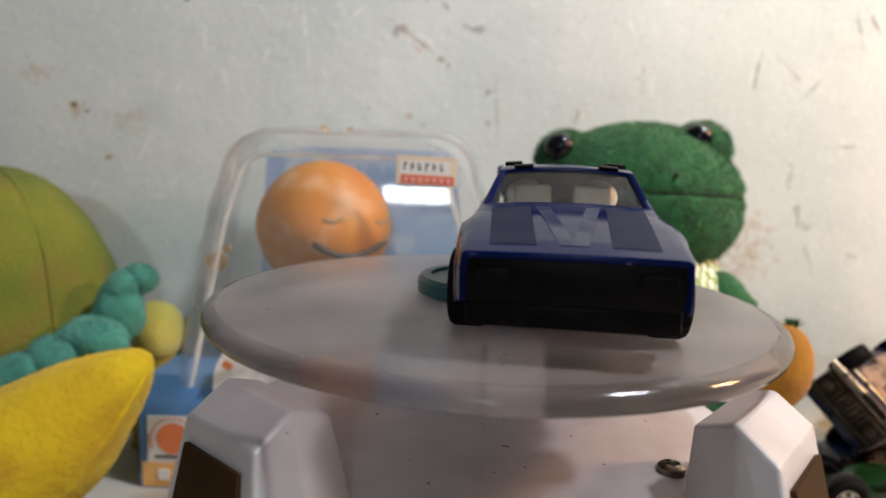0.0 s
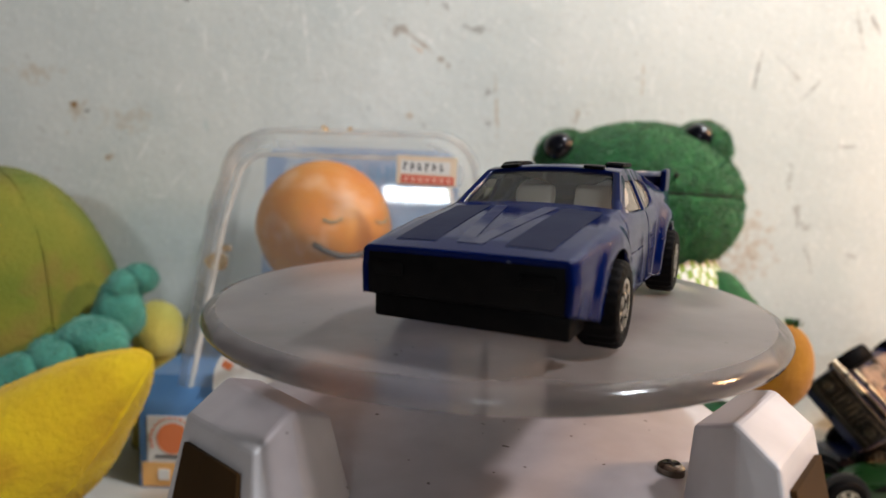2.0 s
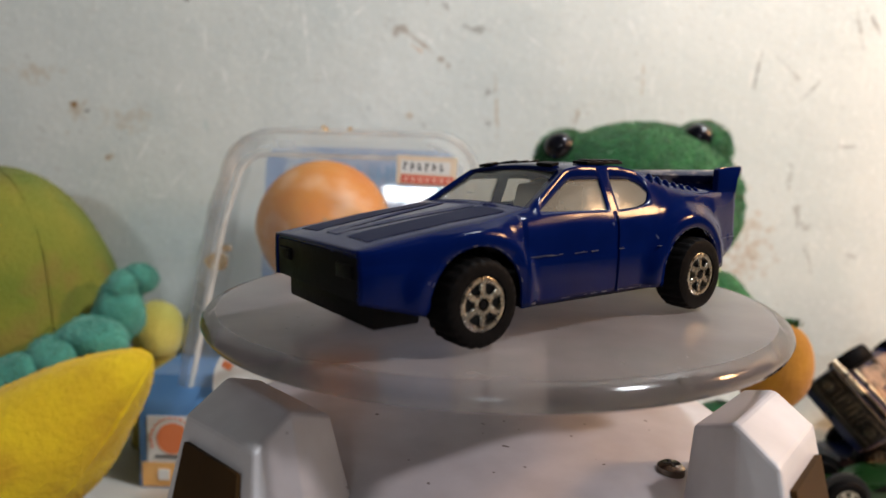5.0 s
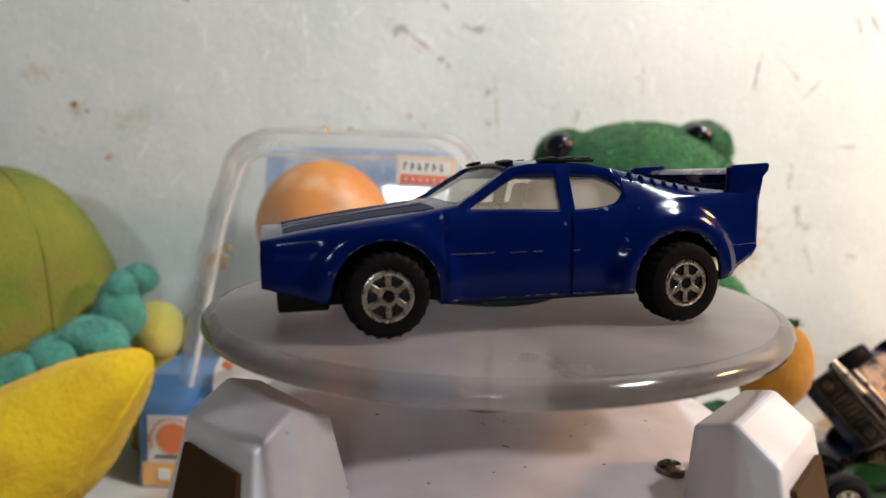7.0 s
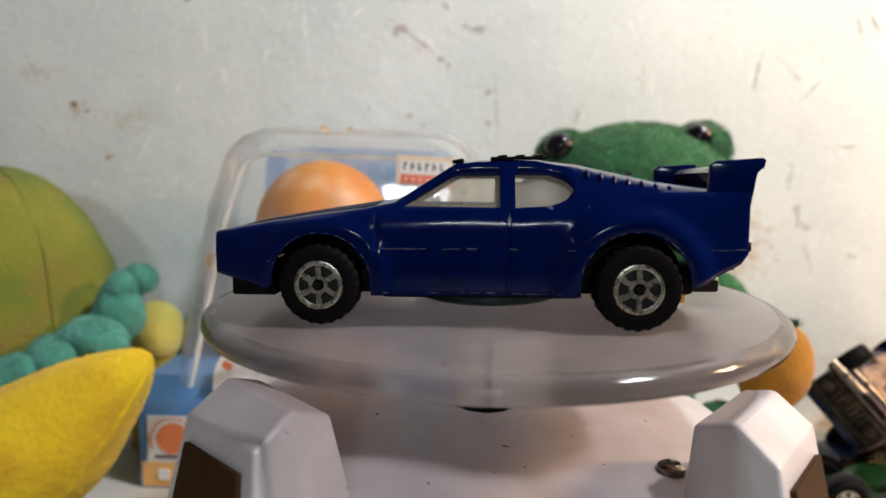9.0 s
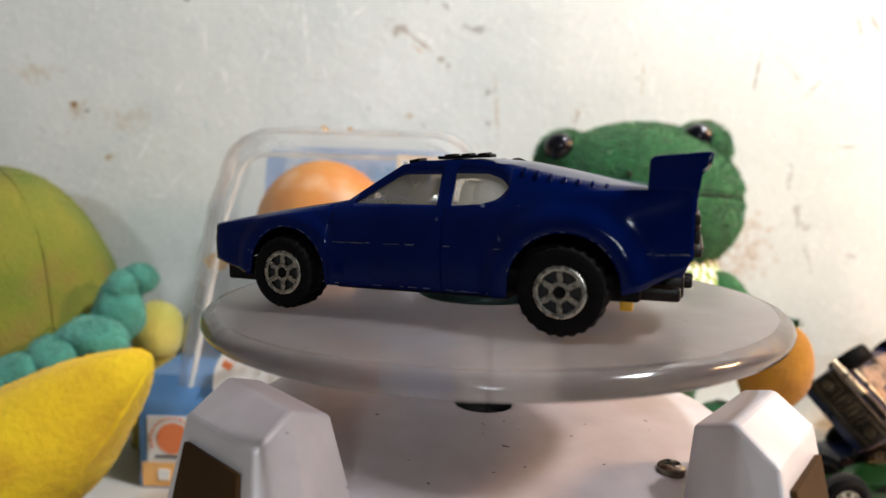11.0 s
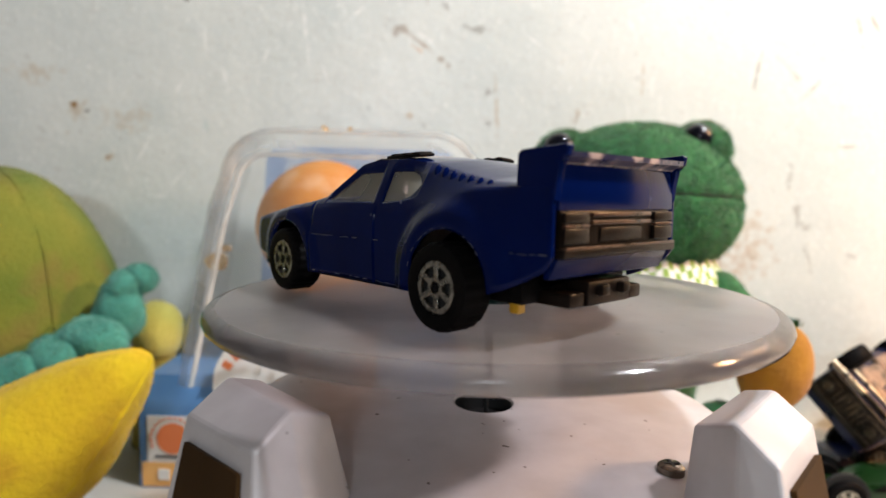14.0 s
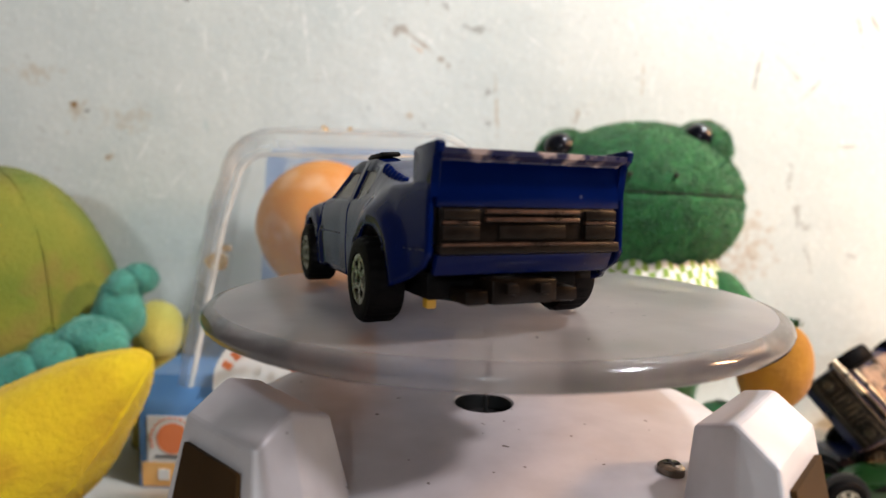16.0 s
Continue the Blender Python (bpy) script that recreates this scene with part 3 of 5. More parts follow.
def car_body(parent):
    xs = set(np.arange(-35.2, 35.5, 0.5).round(3))
    for v in (-10.8, -9.7, -3.2, -2.4, 3.3, 4.1, 4.4, 4.7, 5.3, 13.0, -13.3, -13.0, -12.7):
        xs.add(v)
    for cx, cz, r in ARCH:
        for k in range(-9, 10):
            xs.add(round(cx + r * math.sin(k * math.pi / 18), 3))
    xs = sorted(xs)
    xs = [x for k, x in enumerate(xs) if k == 0 or x - xs[k - 1] > 0.04]
    cols = []
    for x in xs:
        zb, zs = car_bottom(x), curve(x, BELT)
        zs = max(zs, zb + 0.6)
        col = []
        for k in range(15):
            z = zb + (zs - zb) * k / 14
            col.append((side_width(x, z), z))
        ws = col[-1][0]
        gw, gz, tz = curve(x, GUT_W), curve(x, GUT_Z), curve(x, TOP_Z)
        gz = max(gz, zs + 0.05)
        gw = min(gw, ws - 0.1)

        def lean(z):
            k = min(max((z - zs) / max(gz - zs, 0.01), 0), 1)
            return ws + (gw - ws) * k ** 1.15
        if -9.7 <= x <= 13.0:
            lo, hi = curve(x, WIN_LO), curve(x, WIN_HI)
        else:
            lo, hi = zs + (gz - zs) * 0.35, zs + (gz - zs) * 0.7
        col += [(lean(lo), lo), (lean(hi), hi), (gw, gz)]
        for k in (0.10, 0.28, 0.5, 0.75, 1.0):
            e = 1 - (1 - k) ** 2
            col.append((gw * (1 - k), gz + (tz - gz) * e))
        cols.append(col)
    body, glass = bmesh.new(), {}
    nrow = len(cols[0])
    for s in (-1, 1):
        vs = [[body.verts.new((x * MM, s * y * MM, z * MM)) for y, z in col] for x, col in zip(xs, cols)]
        for i in range(len(xs) - 1):
            xm = (xs[i] + xs[i + 1]) / 2
            for j in range(nrow - 1):
                quad = [vs[i][j], vs[i + 1][j], vs[i + 1][j + 1], vs[i][j + 1]]
                pane = None
                if j == 15 and (-9.7 < xm < 3.3 or 5.3 < xm < 13.0):
                    pane = ("side_window", s, xm < 4)
                elif j >= 18 and -10.8 < xm < -3.2:
                    pane = ("windscreen", 0, 0)
                if pane:
                    g = glass.setdefault(pane, [])
                    g.append([v.co.copy() for v in quad])
                else:
                    body.faces.new(quad)
    bmesh.ops.remove_doubles(body, verts=body.verts[:], dist=0.00003)
    bmesh.ops.dissolve_degenerate(body, dist=0.00002, edges=body.edges[:])
    # a lip of thickness all round
    bmesh.ops.recalc_face_normals(body, faces=body.faces[:])
    b = part("body", body, BLUE, parent, angle=50)
    so = b.modifiers.new("thick", "SOLIDIFY")
    so.thickness, so.offset = 0.0007, -1
    for (nm, s, front), quads in glass.items():
        bm = bmesh.new()
        for q in quads:
            inset = Vector((0, -s * 0.0004, 0)) if s else Vector((0.0003, 0, -0.0003))
            bm.faces.new([bm.verts.new(c + inset) for c in q])
        bmesh.ops.remove_doubles(bm, verts=bm.verts[:], dist=0.00003)
        bmesh.ops.dissolve_degenerate(bm, dist=0.00002, edges=bm.edges[:])
        g = part(nm, bm, GLASS if s else SCREEN, parent, "scuffed clear plastic window with haze in its colour")
        g.visible_shadow = False
    return b


def car_wheel(parent, x, side, y_face, r, width):
    w = new("wheel")
    w.parent = parent
    w.matrix_basis = pose(x * MM, side * y_face * MM, 0, -90 * side, 0, 0) if side > 0 else pose(x * MM, side * y_face * MM, 0, 90, 0, 0)
    # local z points outwards
    prof = [(3.2, -0.6), (3.4, 0.05), (4.4, 0.15), (r - 0.35, -0.1), (r, -0.7), (r, -width + 0.7), (r - 0.5, -width), (2.0, -width), (0, -width)]
    bm = lathe([(a * MM, b * MM) for a, b in prof], 96)
    for k, v in enumerate(bm.verts):
        if math.hypot(v.co.x, v.co.y) > (r - 0.1) * MM and k // 2 % 2:
            v.co.x, v.co.y = v.co.x * 0.965, v.co.y * 0.965
    ty = part("tyre", bm, RUBBER, w, "black ribbed tyre")
    part("rim_back", lathe([(0, -0.8 * MM), (3.2 * MM, -0.8 * MM)], 32), HOLE, w)
    bm = lathe([(2.6 * MM, -0.7 * MM), (2.62 * MM, -0.1 * MM), (3.05 * MM, 0.0), (3.25 * MM, -0.1 * MM), (3.3 * MM, -0.7 * MM)], 48)
    lathe([(0.74 * MM, -0.6 * MM), (0.78 * MM, -0.05 * MM), (1.28 * MM, -0.05 * MM), (1.34 * MM, -0.7 * MM)], 24, bm=bm)
    for k in range(6):
        box((1.6 * MM, 0.8 * MM, 0.45 * MM), (0, 0, 0), 0.00008, 1, bm, pose(0, 0, 0, 0, 0, 60 * k + 30) @ pose(1.95 * MM, 0, -0.36 * MM))
    part("rim", bm, RIM, w, "silvery six-spoke rim")
    part("axle_cap", lathe([(0, -0.1 * MM), (0.5 * MM, -0.1 * MM), (0.6 * MM, -0.5 * MM)], 16), BLACK, w)
    return w


def toy_car(m):
    c = thing("toy_car", m, "dark blue die-cast sports car with a rear spoiler, on the disc", "toy car")
    car_body(c)
    # chipped paint along the side creases, the sills and the arches
    rnd = random.Random(12)
    for s in (-1, 1):
        bm = bmesh.new()
        for x0, x1, z, n in ((-12.5, 13.0, 4.75, 22), (-13.0, 14.0, -1.15, 14), (28.0, 35.0, 4.75, 4)):
            for k in range(n):
                x = rnd.uniform(x0, x1)
                if any(abs(x - d) < 0.6 for d in (-13.0, 4.4)):
                    continue
                box((rnd.uniform(0.25, 1.5) * MM, 0.06 * MM, rnd.uniform(0.08, 0.16) * MM), (x * MM, s * (side_width(x, z) + 0.01) * MM, (z + rnd.uniform(-0.06, 0.06)) * MM), bm=bm)
        for cx, cz, r in ARCH:
            for k in range(16):
                a = rnd.uniform(0.25, 2.9)
                x, z = cx + (r + 0.16) * math.cos(a), (r + 0.16) * math.sin(a)
                box((rnd.uniform(0.3, 0.9) * MM, 0.06 * MM, 0.1 * MM), (x * MM, s * (side_width(x, z) + 0.01) * MM, z * MM), bm=bm, turn=pose(0, 0, 0, 0, 90 - math.degrees(a), 0))
        part("paint_wear", bm, CHIPPED, c, "chipped paint showing bare grey metal")
    # base: floor pan, sills, wheel wells and chin in black plastic
    bm = box((58 * MM, 21.5 * MM, 3.6 * MM), (0.5 * MM, 0, 0.1 * MM), 0.0006)
    box((26 * MM, 26.4 * MM, 1.2 * MM), (0.6 * MM, 0, -1.3 * MM), 0.0003, bm=bm)
    part("base", bm, BLACK, c)
    for x, r in ((-20.5, 6.9), (20.7, 7.2)):
        for s in (-1, 1):
            bm = lathe([(0, 0), (r * MM, 0), (r * MM, 2.2 * MM)], 32, None, pose(x * MM, s * 8.6 * MM, 0, -90 * s, 0, 0))
            bmesh.ops.bisect_plane(bm, geom=bm.verts[:] + bm.edges[:] + bm.faces[:], plane_co=(0, 0, -1.2 * MM), plane_no=(0, 0, 1), clear_inner=True)
            part("wheel_well", bm, BLACK, c)
    part("front_bumper", box((2.2 * MM, 24.6 * MM, 5.4 * MM), (-33.9 * MM, 0, 3.8 * MM), 0.0005), BLACK, c, "black front bumper and grille")
    bm = box((6.2 * MM, 24.2 * MM, 3.0 * MM), (-30.3 * MM, 0, -0.5 * MM), 0.0004)
    part("chin", bm, BLACK, c)
    for y in (-9.0, 9.0):
        part("headlight", box((0.5 * MM, 4.0 * MM, 1.6 * MM), (-35.05 * MM, y * MM, 4.4 * MM), 0.0002), BLACK, c)
    # rear: blue panel, brown ribbed lamp panel, bumper, gearbox
    part("rear_panel", box((0.9 * MM, 24.4 * MM, 5.6 * MM), (35.1 * MM, 0, 12.3 * MM), 0.0003), BLUE, c)
    lamps = part("lamp_panel", box((1.0 * MM, 23.4 * MM, 5.4 * MM), (34.9 * MM, 0, 6.9 * MM), 0.0003), BROWN, c, "dark brown ribbed tail-lamp panel")
    for y in (-9.3, 9.3):
        for z, h in ((8.75, 1.2), (6.75, 1.7)):
            part("tail_lamp", box((0.9 * MM, 4.5 * MM, h * MM), (35.5 * MM, y * MM, z * MM), 0.0002), BROWN, lamps)
        part("lamp_rib", box((0.6 * MM, 4.5 * MM, 0.3 * MM), (35.7 * MM, y * MM, 7.85 * MM), 0.0001), WORN_BROWN, lamps)
    for z, h in ((9.1, 0.45), (8.2, 0.45)):
        part("lamp_rib", box((0.8 * MM, 12.6 * MM, h * MM), (35.5 * MM, 0, z * MM), 0.00012), WORN_BROWN, lamps)
    part("number_plate", box((0.5 * MM, 9.0 * MM, 1.7 * MM), (35.4 * MM, 0, 6.8 * MM), 0.0002), BROWN, lamps)
    bumper = part("rear_bumper", box((1.7 * MM, 24.0 * MM, 1.1 * MM), (35.4 * MM, 0, 4.9 * MM), 0.0003), BROWN, c)
    part("bumper_edge", box((0.3 * MM, 23.4 * MM, 0.3 * MM), (36.2 * MM, 0, 5.45 * MM), 0.0001), WORN_BROWN, bumper, "edge worn to coppery metal")
    part("valance", hull([(x * MM, y * MM, z * MM) for x, z in ((33.6, 4.3), (35.2, 4.3), (33.2, 1.9), (34.2, 1.9)) for y in (-11.8, 11.8)], 0.0002), BLUE, c)
    bm = box((7 * MM, 9 * MM, 3.0 * MM), (30.8 * MM, 0, -0.3 * MM), 0.0004)
    box((10 * MM, 3.4 * MM, 1.8 * MM), (29 * MM, 6.0 * MM, -0.9 * MM), 0.0004, bm=bm)
    box((10 * MM, 3.0 * MM, 1.8 * MM), (29 * MM, -6.2 * MM, -0.9 * MM), 0.0004, bm=bm)
    for y in (-2.2, 2.2):
        box((3 * MM, 1.6 * MM, 1.4 * MM), (33.8 * MM, y * MM, 0.1 * MM), 0.0003, bm=bm)
    part("gearbox", bm, BROWN, c, "brown underside gearbox and exhaust")
    part("spring", box((1.6 * MM, 1.4 * MM, 2.6 * MM), (27.8 * MM, -9.6 * MM, -1.6 * MM), 0.0003), YELLOW_BIT, c, "yellow plastic bit behind the wheel")
    # spoiler with end plates
    fin = [(30.0, 10.6), (30.2, 15.8), (30.7, 16.2), (36.7, 16.6), (37.1, 16.3), (36.9, 15.3), (35.8, 14.7), (35.5, 10.6)]
    for s in (-1, 1):
        part("end_plate", prism([(x * MM, z * MM) for x, z in fin], 1.1 * MM, 0.0002, m=pose(0, (s * 12.37 + 0.55) * MM, 0, 90, 0, 0)), BLUE, c)
    wing = [(33.4, 14.9), (34.2, 15.5), (36.2, 15.9), (37.0, 15.8), (36.9, 15.2), (35.6, 14.7), (35.3, 13.6), (34.4, 13.6)]
    part("wing", prism([(x * MM, z * MM) for x, z in wing], 24.0 * MM, 0.0001, m=pose(0, 12.0 * MM, 0, 90, 0, 0)), BLUE_DARK, c, "worn blue spoiler wing")
    # black vents on the roof
    for x, w, y, d, z, lean in ((-2.4, 1.6, 6.6, 3.0, 16.45, -10), (5.9, 7.6, 8.5, 2.8, 16.75, -1)):
        for s in (-1, 1):
            vent = part("roof_vent", box((w * MM, d * MM, 0.45 * MM), (x * MM, s * y * MM, z * MM), 0.0001, turn=pose(0, 0, 0, -4 * s, lean, 0)), BLACK, c, "black roof vent", angle=60)
            for k in range(3 if w > 4 else 0):
                part("vent_rib", box((1.2 * MM, d * MM, 0.25 * MM), ((x - 2.2 + 2.4 * k) * MM, s * y * MM, (z + 0.28 + 0.03 * k) * MM), 0.00008, turn=pose(0, 0, 0, -4 * s, -6, 0)), BLACK, vent)
    # louvres on the rear pillars and deck
    for s in (-1, 1):
        for k in range(7):
            x = 14.8 + 1.75 * k
            z = curve(x, GUT_Z) - 0.15
            part("louvre", ball((0.40 * MM, 0.58 * MM, 0.95 * MM), (x * MM, s * (curve(x, GUT_W) + 0.22) * MM, (z - 0.45) * MM), 12, 8, turn=pose(0, 0, 0, s * 22, 0, 0)), BLUE, c)
    # faded stickers: a pale V on the bonnet between two dark worn fields
    for y0, y1, w, mat in ((-0.7, -3.6, 1.9, DECAL), (0.7, 3.6, 1.9, DECAL), (-6.9, -8.0, 5.4, DECAL_DARK), (6.9, 8.0, 5.4, DECAL_DARK)):
        bm = bmesh.new()
        rows = []
        for k in range(9):
            x = -32.5 + 19.0 * k / 8
            yc = y0 + (y1 - y0) * k / 8
            row = []
            for e in (-0.5, 0, 0.5):
                y = yc + e * w
                gw, gz, tz = curve(x, GUT_W), curve(x, GUT_Z), curve(x, TOP_Z)
                q = 1 - abs(y) / gw
                row.append(bm.verts.new((x * MM, y * MM, (gz + (tz - gz) * (1 - (1 - q) ** 2) + 0.07) * MM)))
            rows.append(row)
        for a, b in zip(rows, rows[1:]):
            for k in range(2):
                bm.faces.new((a[k], a[k + 1], b[k + 1], b[k]))
        part("sticker", bm, mat, c, "faded grey racing sticker")
    part("smudge", ball((1.5 * MM, 0.07 * MM, 0.45 * MM), (11.4 * MM, -13.55 * MM, 9.2 * MM), 16, 8, turn=pose(0, 0, 0, -12, 10, 0)), BLACK, c, "dark scuff in the paint")
    # cabin
    bm = box((17 * MM, 20 * MM, 6.5 * MM), (2 * MM, 0, 6.4 * MM), 0.001)
    for s in (-1, 1):
        box((2.6 * MM, 6.5 * MM, 5.0 * MM), (5.6 * MM, s * 5 * MM, 11.0 * MM), 0.001, bm=bm, turn=pose(0, 0, 0, 0, 14, 0))
        part("headrest", ball((3.0 * MM, 3.4 * MM, 3.0 * MM), (9.2 * MM, s * 6.4 * MM, 11.2 * MM), 20, 14), INSIDE, c, "pale round headrest")
    part("cabin", bm, SEAT, c, "pale grey moulded seats")
    for s in (-1, 1):
        car_wheel(c, -20.5, s, 15.3, 5.4, 5.0)
        car_wheel(c, 20.7, s, 16.6, 5.55, 4.6)
    return c


CAR0 = pose(-3.14 * MM, -11.84 * MM, 72.9 * MM, 0, -1.81, -3.03)
CAR = toy_car(CAR0)
# ---- behind the turntable ----
FROG = noisy("green_plush", (0.006, 0.060, 0.014), (0.022, 0.155, 0.038), 300, 0.9, bump=0.6, bump_scale=900, sheen=0.12, dist=0.001)
LIME = noisy("lime_plush", (0.055, 0.115, 0.004), (0.25, 0.22, 0.024), 26, 0.9, bump=0.4, bump_scale=900, sheen=0.08, detail=4, dist=0.0008)
TEAL_PLUSH = noisy("teal_plush", (0.03, 0.19, 0.15), (0.065, 0.29, 0.23), 120, 0.9, bump=0.5, bump_scale=900, sheen=0.3, dist=0.0008)
PALE_PLUSH = noisy("pale_yellow_plush", (0.42, 0.36, 0.06), (0.56, 0.50, 0.12), 90, 0.9, bump=0.4, bump_scale=900, sheen=0.3, dist=0.0008)
YELLOW = noisy("yellow_plush", (0.66, 0.38, 0.002), (0.82, 0.58, 0.006), 45, 0.9, bump=0.5, bump_scale=600, sheen=0.1, dist=0.0009)
AMBER = noisy("amber_plush", (0.25, 0.095, 0.001), (0.37, 0.16, 0.003), 120, 0.9, bump=0.4, bump_scale=900, sheen=0.1, dist=0.0008)
ORANGE = noisy("dusty_orange_vinyl", (0.56, 0.165, 0.003), (0.64, 0.26, 0.02), 75, 0.5, bump=0.08, spread=0.2, detail=10)
speckled(ORANGE, (0.80, 0.54, 0.34), 0.50, 90, 0.4, 0.35, 10.0)
speckled(YELLOW, (0.50, 0.24, 0.006), 0.50, 60, 0.7, 0.30, 8.0)
speckled(LIME, (0.20, 0.115, 0.03), 0.52, 45, 1.1, 0.22, 7.0)
speckled(LIME, (0.035, 0.11, 0.006), 0.50, 24, 2.3, 0.22, 4.0)
speckled(FROG, (0.006, 0.055, 0.016), 0.56, 420, 0.9, 0.25, 3.0)
EYE_BLACK = noisy("eye_gloss", (0.004, 0.004, 0.006), (0.008, 0.008, 0.012), 300, 0.05, bump=0.0, spec=0.3)
THREAD = noisy("dark_thread", (0.01, 0.02, 0.01), (0.02, 0.03, 0.015), 900, 0.9)
CARD_BLUE = noisy("pale_blue_card", (0.20, 0.32, 0.54), (0.36, 0.49, 0.66), 40, 0.45, bump=0.03, detail=9, spread=0.18)
speckled(CARD_BLUE, (0.52, 0.60, 0.68), 0.56, 110, 1.9, 0.15, 7.0)
BASE_BLUE = noisy("blue_box_card", (0.06, 0.16, 0.36), (0.11, 0.24, 0.46), 60, 0.35, bump=0.03)
CARD_WHITE = noisy("white_card", (0.68, 0.66, 0.63), (0.78, 0.76, 0.73), 90, 0.6, bump=0.03)
PRINT_ORANGE = noisy("orange_print", (0.66, 0.16, 0.05), (0.74, 0.22, 0.08), 90, 0.5)
PRINT_AMBER = noisy("amber_print", (0.72, 0.36, 0.10), (0.80, 0.45, 0.16), 90, 0.5)
PRINT_RED = noisy("red_print", (0.55, 0.07, 0.04), (0.70, 0.14, 0.08), 300, 0.6)
CREAM = noisy("cream_paper", (0.66, 0.50, 0.34), (0.76, 0.62, 0.46), 200, 0.6)
PRINT_PALE = noisy("pale_red_print", (0.72, 0.32, 0.24), (0.78, 0.42, 0.32), 200, 0.6)
PRINT_BLUE = noisy("blue_print", (0.10, 0.30, 0.55), (0.16, 0.38, 0.62), 90, 0.5)
INK = noisy("black_ink", (0.02, 0.02, 0.02), (0.06, 0.055, 0.05), 500, 0.6)
STAIN = clear("dried_stain", (0.90, 0.80, 0.62), (0.62, 0.40, 0.16), 0.45, 0.4)
SMILE = noisy("dark_brown_paint", (0.012, 0.008, 0.006), (0.03, 0.02, 0.014), 500, 0.5)
EYE_LINE = noisy("worn_eye_paint", (0.20, 0.18, 0.08), (0.34, 0.28, 0.14), 400, 0.5)
COPPER = noisy("pinkish_zinc", (0.12, 0.075, 0.05), (0.34, 0.23, 0.17), 300, 0.4, metal=0.4, bump=0.3)
CHROME = noisy("worn_chrome", (0.30, 0.24, 0.16), (0.68, 0.58, 0.44), 400, 0.3, metal=0.9)
GREEN_PAINT = noisy("green_enamel", (0.003, 0.018, 0.003), (0.006, 0.032, 0.006), 200, 0.3, coat=0.4)
NAVY = noisy("navy_enamel", (0.002, 0.005, 0.028), (0.004, 0.009, 0.05), 200, 0.3, coat=0.1)
# noise paints brownish highlights as well as wear into the black
WORN = noisy("worn_black_with_highlights", (0.0015, 0.0013, 0.0013), (0.028, 0.02, 0.013), 420, 0.4, spec=0.2, bump=0.6, spread=0.18, detail=8)
speckled(CHROME, (0.018, 0.013, 0.010), 0.47, 260, 1.4, 0.10, 7.0)
GRILLE = noisy("worn_grille_metal", (0.003, 0.002, 0.002), (0.12, 0.085, 0.055), 330, 0.35, metal=0.3, spec=0.3, bump=0.4, spread=0.16, detail=8)
speckled(COPPER, (0.012, 0.009, 0.008), 0.52, 160, 2.1, 0.12, 6.0)
WOOD = noisy("brown_scrap", (0.25, 0.12, 0.05), (0.42, 0.22, 0.10), 150, 0.7)


def slab(x0, x1, z0, z1, y, thick=0.3, bevel=0.0):
    """A thin upright plate facing the camera, its face at y."""
    return box(((x1 - x0) * MM, thick * MM, (z1 - z0) * MM), ((x0 + x1) / 2 * MM, (y + thick / 2) * MM, (z0 + z1) / 2 * MM), bevel)


def rounded(hw0, hw1, z0, z1, r, cx, n=8):
    """A trapezium in x, z with rounded upper corners, from the lower left round to the lower right."""
    pts = [(cx - hw0, z0), (cx - (hw0 * 0.65 + hw1 * 0.35), z0 + (z1 - z0) * 0.35), (cx - (hw0 * 0.3 + hw1 * 0.7), z0 + (z1 - z0) * 0.7)]
    for k in range(n + 1):
        a = math.pi - k * math.pi / 2 / n
        pts.append((cx - hw1 + r + r * math.cos(a), z1 - r + r * math.sin(a)))
    for k in range(n + 1):
        a = math.pi / 2 - k * math.pi / 2 / n
        pts.append((cx + hw1 - r + r * math.cos(a), z1 - r + r * math.sin(a)))
    pts += [(cx + (hw0 * 0.3 + hw1 * 0.7), z0 + (z1 - z0) * 0.7), (cx + (hw0 * 0.65 + hw1 * 0.35), z0 + (z1 - z0) * 0.35), (cx + hw0, z0)]
    return pts


PACK_X = -36.0


